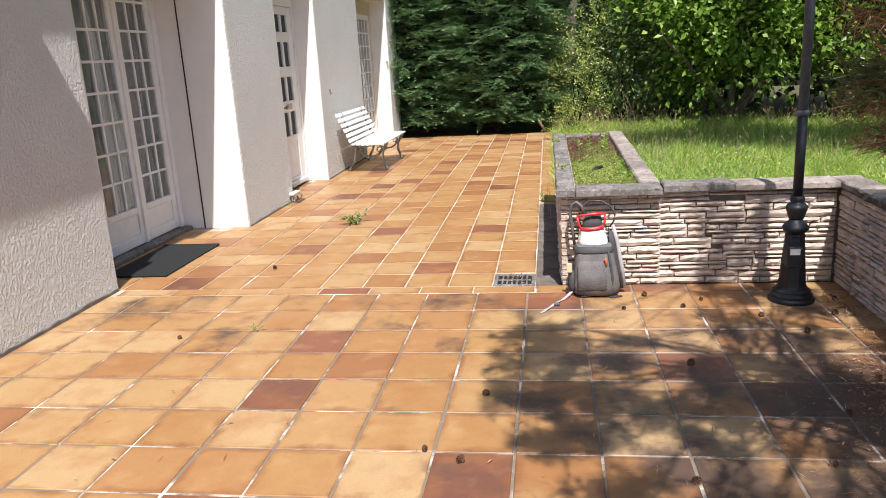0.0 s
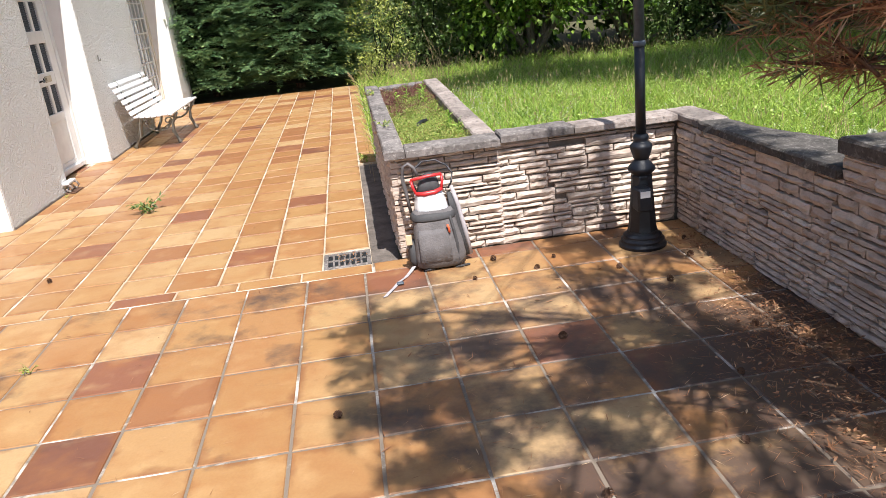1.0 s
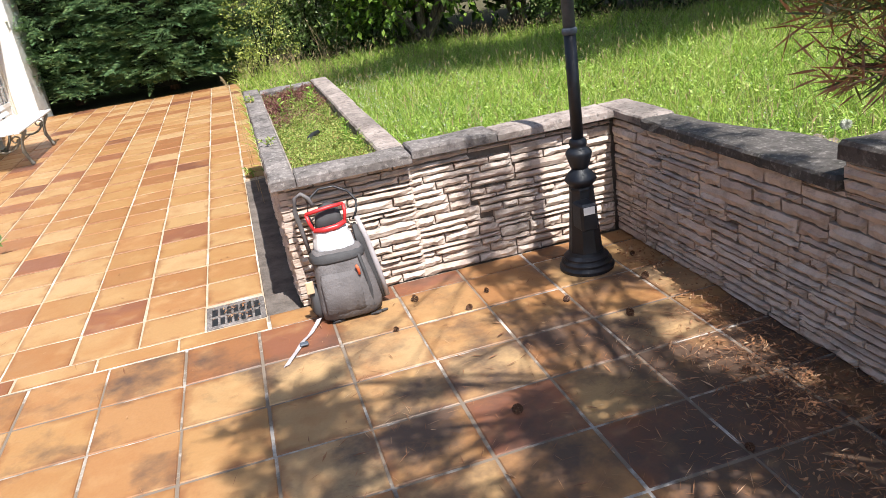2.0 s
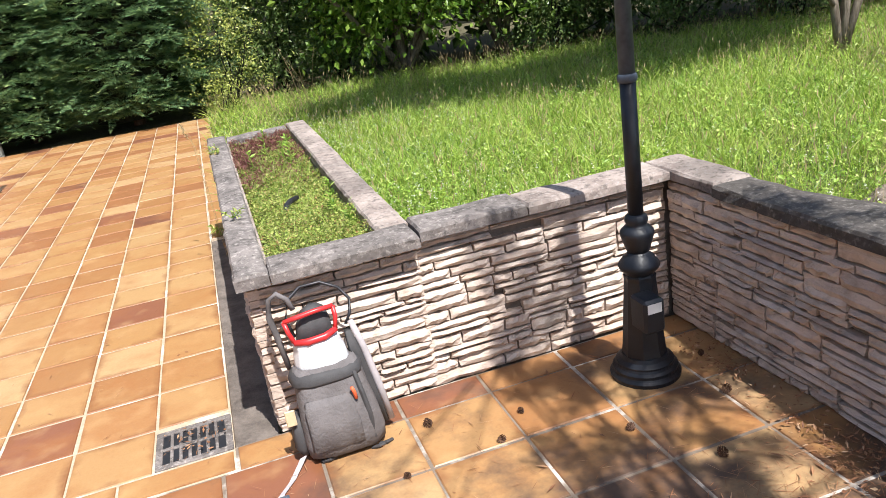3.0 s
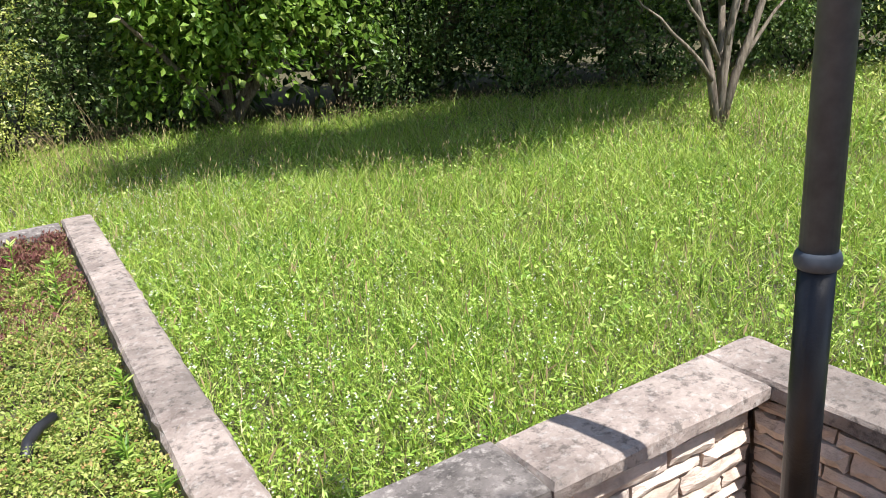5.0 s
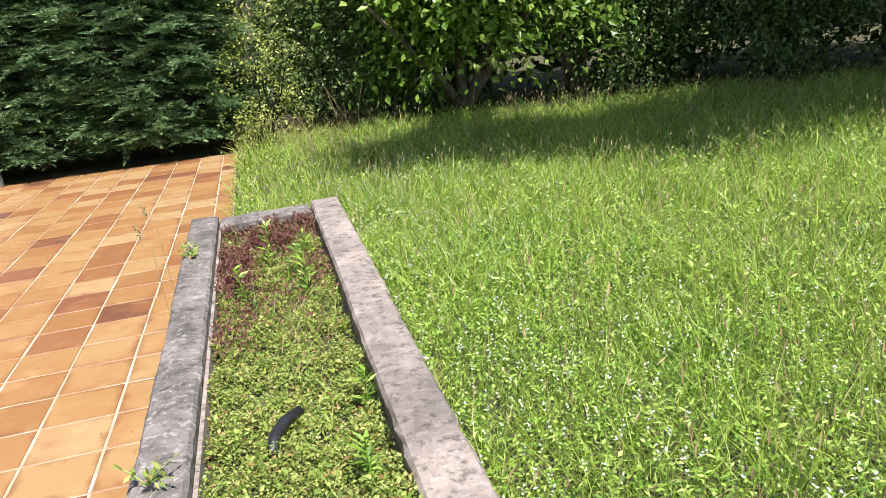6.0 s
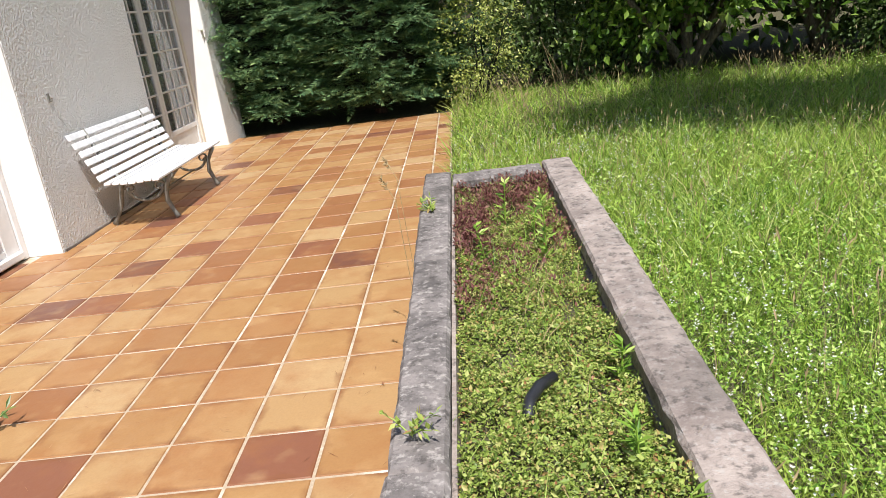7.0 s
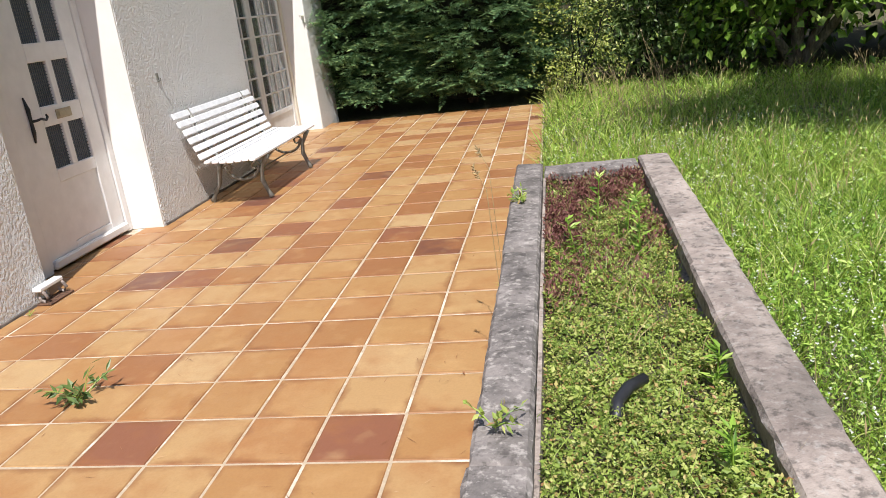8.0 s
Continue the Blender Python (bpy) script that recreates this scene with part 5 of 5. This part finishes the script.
for k, (cx, cy, rx, ry, top) in enumerate(((-2.75, 15.85, 1.15, 1.15, 3.9), (-1.15, 15.65, 1.20, 1.10, 4.2))):
    tree = thing("cypress", (cx, cy, 0), "dense dark green cypress with drooping feathery sprays at the terrace end", "conifer", "cypresses at the terrace end")
    part("trunk", tube([(cx, cy, -0.05), (cx, cy, 1.5), (cx + 0.05, cy, top)], [0.10, 0.08, 0.02], 8), BARK_PINE, tree)
    gen = np.random.default_rng(40 + k)
    n = 7600
    a = gen.uniform(math.pi * 0.85, math.pi * 2.15, n)
    z = 0.14 + 0.185 * np.floor(gen.random(n) * (top - 0.1) / 0.185) + 0.06 * np.sin(a * 6 + 2 * k) + 0.05 * np.sin(a * 13) + gen.normal(size=n) * 0.035
    z = np.maximum(z, 0.30 + 0.05 * np.sin(a * 17))
    prof = np.clip(0.80 + 0.35 * z, 0, 1.05) * np.clip((top + 0.5 - z) / 1.6, 0, 1) ** 0.5
    tier = 0.16 * np.sin(z * 13 + 2.2 * np.sin(a * 3 + k) + 1.3 * np.sin(a * 7)) + 0.11 * np.sin(a * 9 + z * 4)
    r = prof * (1 + tier) - 0.30 * gen.random(n) ** 2
    p = np.stack([cx + np.cos(a) * rx * r, cy + np.sin(a) * ry * r, z], 1)
    side = gen.choice([-0.9, -0.4, 0.4, 0.9], n) + gen.normal(size=n) * 0.2
    d = np.stack([np.cos(a) - side * np.sin(a), np.sin(a) + side * np.cos(a), 0.02 + gen.normal(size=n) * 0.20], 1)
    v, f = sprays(p - unit(d) * 0.15, d, gen.uniform(0.26, 0.52, n), gen)
    raw("crown", v, f, CONIFER, tree)
    # solid shell blocks the view through; inner shade is put into its colour
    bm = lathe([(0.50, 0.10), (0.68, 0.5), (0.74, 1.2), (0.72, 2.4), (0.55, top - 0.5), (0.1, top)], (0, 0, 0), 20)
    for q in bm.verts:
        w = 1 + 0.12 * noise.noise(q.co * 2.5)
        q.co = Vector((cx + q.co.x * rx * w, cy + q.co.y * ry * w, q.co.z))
    part("inside", bm, TWIG_SHADE, tree)

broad_tree("pale_shrub", "shrub with small pale yellow-green leaves beside the cypresses", (0.38, 15.0), (0.42, 14.95, 1.15), (0.62, 0.50, 1.35), 105, 26, 0.050, 0.026, LIGHT_LEAF, 0.02, "", 0.05, 0.085, 9)
broad_tree("pale_shrub", "low sprawling shrub with pale leaves at the lawn's edge", (0.15, 14.55), (0.15, 14.50, 0.32), (0.30, 0.22, 0.30), 36, 22, 0.040, 0.024, LIGHT_LEAF, 0.012, "", 0.02, 0.07, 5)
for x, y, rx, ry, rz, z in ((1.35, 15.9, 0.9, 0.7, 1.5, 1.3), (2.3, 15.6, 0.8, 0.7, 1.1, 0.9), (5.9, 14.6, 1.2, 0.8, 1.3, 1.1), (7.6, 13.6, 1.2, 0.8, 1.2, 1.0), (9.3, 12.7, 1.3, 0.9, 1.2, 1.0), (11.2, 11.4, 1.4, 1.0, 1.3, 1.1), (13.2, 10.2, 1.5, 1.2, 1.5, 1.3), (15.5, 8.6, 1.6, 1.4, 1.7, 1.4)):
    broad_tree("dark_shrub", "dark twiggy shrub in the shade of the trees", (x, y), (x, y, z), (rx, ry, rz), 330, 18, 0.075, 0.042, DARK_LEAF, 0.03, "dark shrubs along the lawn", 0.05, 0.15, 6)

TREES = (((3.4, 15.6), (3.1, 14.9, 2.35), (1.7, 1.15, 1.75), 620, 0.17, 0.6), ((5.4, 15.8), (5.0, 15.1, 2.8), (1.6, 1.1, 1.9), 470, 0.17, 0.8), ((8.4, 14.6), (8.0, 14.2, 2.9), (1.9, 1.2, 1.9), 420, 0.16, 0.9), ((11.3, 13.0), (11.0, 12.6, 3.0), (2.0, 1.3, 2.0), 380, 0.17, 0.9), ((14.4, 11.2), (14.0, 11.0, 3.0), (2.0, 1.5, 2.1), 330, 0.18, 0.8))
for at, crown, radii, clumps, size, low in TREES:
    broad_tree("broadleaf_tree", "broadleaf tree with large bright green leaves at the lawn's edge", at, crown, radii, clumps, 22, size * 0.80, size * 0.50, BROAD_LEAF, 0.08, "trees along the lawn", low, 0.20, 5)

# the forked tree on the lawn, and tall trees added for their unseen crowns
fork = thing("forked_tree", (6.9, 9.4, 0), "small tree with several smooth grey-brown forking stems on the lawn", "tree")
FX, FY = 6.9, 9.4
part("trunk", limbs((FX, FY, -0.05), [(FX - 0.55, FY + 0.3, 2.9), (FX + 0.95, FY - 0.5, 2.9), (FX + 0.25, FY - 0.18, 3.0), (FX + 0.55, FY + 0.45, 2.9)], 0.052, 9, 0.16), BARK_GREY, fork, smooth=True)
for a, b in (((FX - 0.03, FY, 0.75), (FX - 0.75, FY + 0.1, 1.75)), ((FX + 0.12, FY, 1.0), (FX + 0.75, FY + 0.05, 2.2)), ((FX, FY, 1.3), (FX - 0.45, FY - 0.1, 2.6)), ((FX + 0.15, FY, 1.4), (FX + 0.5, FY - 0.2, 2.7)), ((FX - 0.5, FY + 0.07, 1.4), (FX - 0.62, FY + 0.1, 2.3)), ((FX - 0.12, FY, 0.55), (FX - 1.05, FY + 0.2, 1.5)), ((FX + 0.2, FY - 0.1, 0.7), (FX + 1.0, FY - 0.3, 1.6)), ((FX + 0.05, FY - 0.05, 0.9), (FX + 0.2, FY - 0.2, 2.4)), ((FX + 0.35, FY, 1.2), (FX + 1.1, FY + 0.3, 2.3))):
    part("branch", limbs(a, [b], 0.028, 7, 0.16), BARK_GREY, fork, smooth=True)
v, f = cloud((FX - 1.3, FY - 0.2, 4.2), (2.5, 1.3, 0.8), 700, 14, 0.26, 0.17, 0.10, low=2.9)
raw("crown", v, f, BROAD_LEAF, fork)
# crowns out of view, set to shade the far lawn and close off sky
for at, crown, radii in (((3.6, 16.9), (3.5, 8.9, 6.0), (1.5, 0.8, 0.7)), ((9.6, 13.8), (9.2, 11.6, 5.2), (2.8, 2.6, 1.8)), ((0.2, 18.2), (0.2, 17.6, 6.2), (2.6, 1.8, 2.2)), ((7.0, 16.6), (7.5, 8.6, 6.0), (1.9, 0.8, 0.8))):
    broad_tree("tall_tree", "tall tree added for its unseen crown, which shades the far lawn", at, crown, radii, 420, 14, 0.24, 0.15, BROAD_LEAF, 0.14, "tall trees behind the lawn", 3.0, 0.32, 4)

sap = thing("sapling", (6.3, 7.2, 0), "thin young sapling with sparse leaves in the grass", "sapling")
part("stem", tube([(6.3, 7.2, -0.03), (6.28, 7.22, 0.5), (6.33, 7.2, 1.0), (6.3, 7.18, 1.35)], [0.012, 0.010, 0.008, 0.004], 6), BARK_GREY, sap)
v, f = cloud((6.3, 7.2, 0.75), (0.28, 0.28, 0.65), 60, 9, 0.06, 0.05, 0.025, low=0.08, shell=0.2)
raw("foliage", v, f, LIGHT_LEAF, sap)

# woods behind everything
sets = []
for x in np.arange(-9, 20, 1.7):
    y = 18.6 - 0.24 * max(x, 0) - 0.018 * max(x, 0) ** 2
    for z, r in ((1.4, 1.6), (4.0, 2.0), (7.0, 2.2)):
        sets.append(cloud((x + rng.uniform(-0.5, 0.5), y + rng.uniform(-0.4, 0.8), z), (r, 1.0, r), 80, 12, 0.34, 0.26, 0.17, low=0.05))
for x, y in ((17.5, 6.5), (18.5, 3.5), (18.8, 0.5), (18.2, -2.5), (-12, 16), (-12.5, 12)):
    for z, r in ((1.5, 1.9), (4.2, 2.1)):
        sets.append(cloud((x, y, z), (1.3, r, r), 110, 12, 0.36, 0.26, 0.17, low=0.05))
v, f = merged(sets)
tagged(raw("far_woods", v, f, DARK_LEAF), "dark dense woods closing the garden", "woods", kind="stuff")
# plain curved sheet; its near-black colour stands in for deep shade between trees
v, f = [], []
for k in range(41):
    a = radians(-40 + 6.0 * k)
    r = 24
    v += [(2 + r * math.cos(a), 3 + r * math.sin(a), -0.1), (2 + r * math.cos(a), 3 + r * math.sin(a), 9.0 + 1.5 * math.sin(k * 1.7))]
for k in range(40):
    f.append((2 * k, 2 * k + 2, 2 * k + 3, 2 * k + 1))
tagged(raw("backdrop", v, f, TWIG_SHADE), "plain dark sheet in place of shaded distant trees", "backdrop", kind="structure")


# ---- the dry pine that leans over the side wall ----
pine = thing("pine_tree", (2.45, 1.5, 0), "half-dead pine with dry brown needles leaning over the wall", "pine tree")
spine = [Vector(p) for p in ((2.45, 1.5, -0.05), (2.25, 1.52, 0.8), (1.95, 1.58, 1.7), (1.55, 1.66, 2.6), (1.25, 1.7, 3.6))]
part("trunk", tube(spine, [0.10, 0.09, 0.075, 0.055, 0.02], 10), BARK_PINE, pine, smooth=True)
gen = np.random.default_rng(77)
SLANT = (-to_sun.x / to_sun.z, -to_sun.y / to_sun.z)
# gaps in the crown, by the sun flecks that they let through to the floor: middle and half widths
GAPS = ((0.35, 3.50, 0.09, 0.15), (0.80, 3.53, 0.14, 0.09), (0.86, 3.03, 0.17, 0.09), (1.29, 3.02, 0.07, 0.17), (0.65, 2.68, 0.09, 0.12), (0.39, 2.73, 0.08, 0.06), (0.97, 2.72, 0.07, 0.08), (0.90, 4.22, 0.09, 0.05), (0.93, 3.93, 0.11, 0.07), (1.35, 3.58, 0.06, 0.06), (1.28, 4.28, 0.08, 0.05), (0.16, 2.92, 0.06, 0.05), (1.15, 2.5, 0.12, 0.10), (1.45, 4.0, 0.06, 0.09))


def falls(q):
    """Where the shade of a point falls on the floor."""
    return q[0] + SLANT[0] * q[2], q[1] + SLANT[1] * q[2]


def open_air(q, room):
    x, y = falls(q)
    return any(((x - gx) / (rx + room)) ** 2 + ((y - gy) / (ry + room)) ** 2 < 1 for gx, gy, rx, ry in GAPS)


def shaded(x, y):
    if y > 4.05:
        return x > 0.76 + 0.05 * math.sin(y * 14) if y > 4.25 else x > 0.74 or -0.36 < x < 0.14
    if y > 3.70:
        return -0.46 < x < 0.30 or x > 0.74
    return x > -0.48 + 0.42 * max(0, 3.45 - y) + 0.06 * math.sin(y * 17)


low_tips, high_tips = [(0.86, 2.66, 1.20), (0.80, 2.45, 1.30), (1.05, 2.72, 1.16), (0.74, 2.55, 1.38)], []
while len(low_tips) < 120:
    q = np.array([0.74, 2.10, 1.02]) + gen.random(3) * [0.75, 0.58, 0.75]
    if q[2] > 1.08 + 0.75 * max(0, 1.12 - q[0]) - 0.3 * (q[1] - 2.6) and not open_air(q, 0.02):
        low_tips.append(tuple(q))
while len(high_tips) < 480:
    gx, gy, z = gen.uniform(-0.5, 1.62), gen.uniform(1.9, 5.3), gen.uniform(2.3, 3.5)
    if gy > 4.85 and not (0.60 < gx < 1.12 and gen.random() < 0.8):
        continue
    q = (gx - SLANT[0] * z, gy - SLANT[1] * z, z)
    if gx > 0.80 and gy < 4.5 and gen.random() < 0.32:
        continue
    if shaded(gx, gy) and not open_air(q, 0.05) and min([abs(q[0] - k[0]) + abs(q[1] - k[1]) for k in high_tips] or [1]) > 0.034:
        high_tips.append(q)
dead, green = [], []
for group, first, count, wide, twigs in ((low_tips, 1, 120, 0.0046, 4), (high_tips, 3, 95, 0.0075, 7)):
    rest = [Vector(q) for q in group]
    while rest:
        # the tips nearest to one another share a branch
        t = rest.pop(0)
        rest.sort(key=lambda q: (q - t).length)
        mates, rest = rest[:twigs - 1], rest[twigs - 1:]
        root = spine[first].lerp(spine[first + 1], gen.uniform(0.0, 0.9)) if first == 3 else spine[first].lerp(spine[first + 1], gen.uniform(-0.5, 0.6))
        mid = root.lerp(t, 0.6) + Vector((0, 0, 0.12))
        bm = tube([root, root.lerp(mid, 0.5) + Vector((0, 0, 0.05)), mid, mid.lerp(t, 0.55) + Vector((0, 0, 0.03)), t], [0.012, 0.010, 0.008, 0.006, 0.004], 6)
        fork_at = mid.lerp(t, 0.7)
        for q in mates:
            tube([fork_at, fork_at.lerp(q, 0.5) + Vector((0, 0, 0.02)), q], [0.005, 0.004, 0.003], 5, bm)
        part("branch", bm, BARK_PINE, pine, smooth=True)
        for q in [t] + mates:
            way = np.array((q - fork_at).normalized() if (q - fork_at).length > 0.01 else Vector((0, 0, -1)))
            for _ in range(2):
                n = count // 2
                c = np.array(q) + gen.normal(size=3) * 0.03
                d = unit(gen.normal(size=(n, 3)) * 0.8 + way * 0.7)
                along = -way * gen.random((n, 1)) * 0.10
                (green if gen.random() < 0.32 else dead).append(leaves(c + along + gen.normal(size=(n, 3)) * 0.014, d, gen.normal(size=(n, 3)), gen.uniform(0.05, 0.10, n), wide, 0.0))
v, f = merged(dead)
raw("dry_needles", v, f, PINE_DEAD, pine, "dry brown needles")
v, f = merged(green)
raw("green_needles", v, f, PINE_GREEN, pine, "dull green needles")


# ---- tiles of the terrace ----
def tile_mesh(seed, mat):
    """A clay tile of unit size: a slightly cushioned top with a rounded, uneven rim."""
    rr = random.Random(seed)
    j = lambda a: rr.uniform(-a, a)
    base = [(-0.5, -0.5), (0.5, -0.5), (0.5, 0.5), (-0.5, 0.5)]
    rims = [[(x * (1 + j(0.008)), y * (1 + j(0.008)), z) for x, y in base] for z in (-0.02,)]
    v = rims[0] + [(x * 0.995 + j(0.004), y * 0.995 + j(0.004), -0.0045) for x, y in base] + [(x * 0.972, y * 0.972, -0.0008) for x, y in base] + [(x * 0.80, y * 0.80, 0.0004 + j(0.0004)) for x, y in base]
    f = []
    for r in range(3):
        for k in range(4):
            a, b = r * 4 + k, r * 4 + (k + 1) % 4
            f.append((a, b, b + 4, a + 4))
    f.append((12, 13, 14, 15))
    return mesh_of("tile", v, f, mat)


def lay(floor, xs, ys, mat, gap, most, skip=None, seed=0):
    kinds = [tile_mesh(seed + k, mat) for k in range(6)]
    rr = random.Random(seed)
    spots = [(x0, x1, y0, y1) for x0, x1 in zip(xs, xs[1:]) for y0, y1 in zip(ys, ys[1:]) if not (skip and skip((x0 + x1) / 2, (y0 + y1) / 2))]
    rest = []
    for x0, x1, y0, y1 in spots:
        m = Matrix.Translation(((x0 + x1) / 2 + rr.uniform(-0.002, 0.002), (y0 + y1) / 2 + rr.uniform(-0.002, 0.002), rr.uniform(-0.0015, 0.0008))) @ Matrix.Rotation(rr.uniform(-0.004, 0.004), 4, "Z") @ Matrix.Rotation(rr.uniform(-0.003, 0.003), 4, "X") @ Matrix.Diagonal((x1 - x0 - gap, y1 - y0 - gap, 1, 1))
        me = kinds[rr.randrange(6)]
        if most(y0):
            ob = child(new("tile", me), floor)
            ob.matrix_basis = m
        else:
            rest.append((me, m))
    v, f = [], []
    for me, m in rest:
        n = len(v)
        v += [tuple(m @ q.co) for q in me.vertices]
        f += [tuple(n + i for i in q.vertices) for q in me.polygons]
    if rest:
        tagged(raw("tiling", v, f, mat, floor), kind="stuff")


near_xs = [-3.24, -2.955, -2.59, -2.246, -1.905, -1.592, -1.282, -0.952, -0.62, -0.30, 0.035, 0.365, 0.705, 1.05, 1.405, 1.64]
near_ys = [4.812 - 0.3365 * k for k in range(27)][::-1]
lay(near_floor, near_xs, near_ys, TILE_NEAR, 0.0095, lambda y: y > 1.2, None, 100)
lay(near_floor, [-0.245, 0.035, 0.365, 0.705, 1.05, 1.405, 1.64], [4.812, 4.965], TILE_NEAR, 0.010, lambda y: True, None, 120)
far_xs = [-3.86, -3.54, -3.23, -2.93, -2.63, -2.325, -2.035, -1.742, -1.442, -1.14, -0.842, -0.537, -0.252]
far_ys = [4.955, 5.265, 5.575, 5.885, 6.192, 6.497, 6.80, 7.104, 7.402, 7.706, 8.0, 8.305] + [8.305 + 0.3125 * k for k in range(1, 21)]
far_ys[-1] = FAR_Y


def no_tile(x, y):
    if -0.54 < x < -0.25 and y < 5.26:
        return True
    in_recess = any(lo + 0.05 < y < hi - 0.05 for lo, hi in (OPEN_1, OPEN_2, OPEN_3))
    return x < -3.1 and not in_recess or x < -3.4 and not OPEN_1[0] < y < OPEN_1[1]


lay(far_floor, far_xs, far_ys, TILE_FAR, 0.010, lambda y: True, no_tile, 200)
lay(far_floor, [-3.2, -2.79, -2.44, -2.08, -1.72, -1.37, -1.02, -0.66, -0.252], [4.822, 4.952], TILE_FAR, 0.009, lambda y: True, None, 220)
lay(far_floor, [-0.248, -0.085], [7.81] + [8.0 + 0.3125 * k for k in range(22)], TILE_FAR, 0.009, lambda y: True, None, 230)
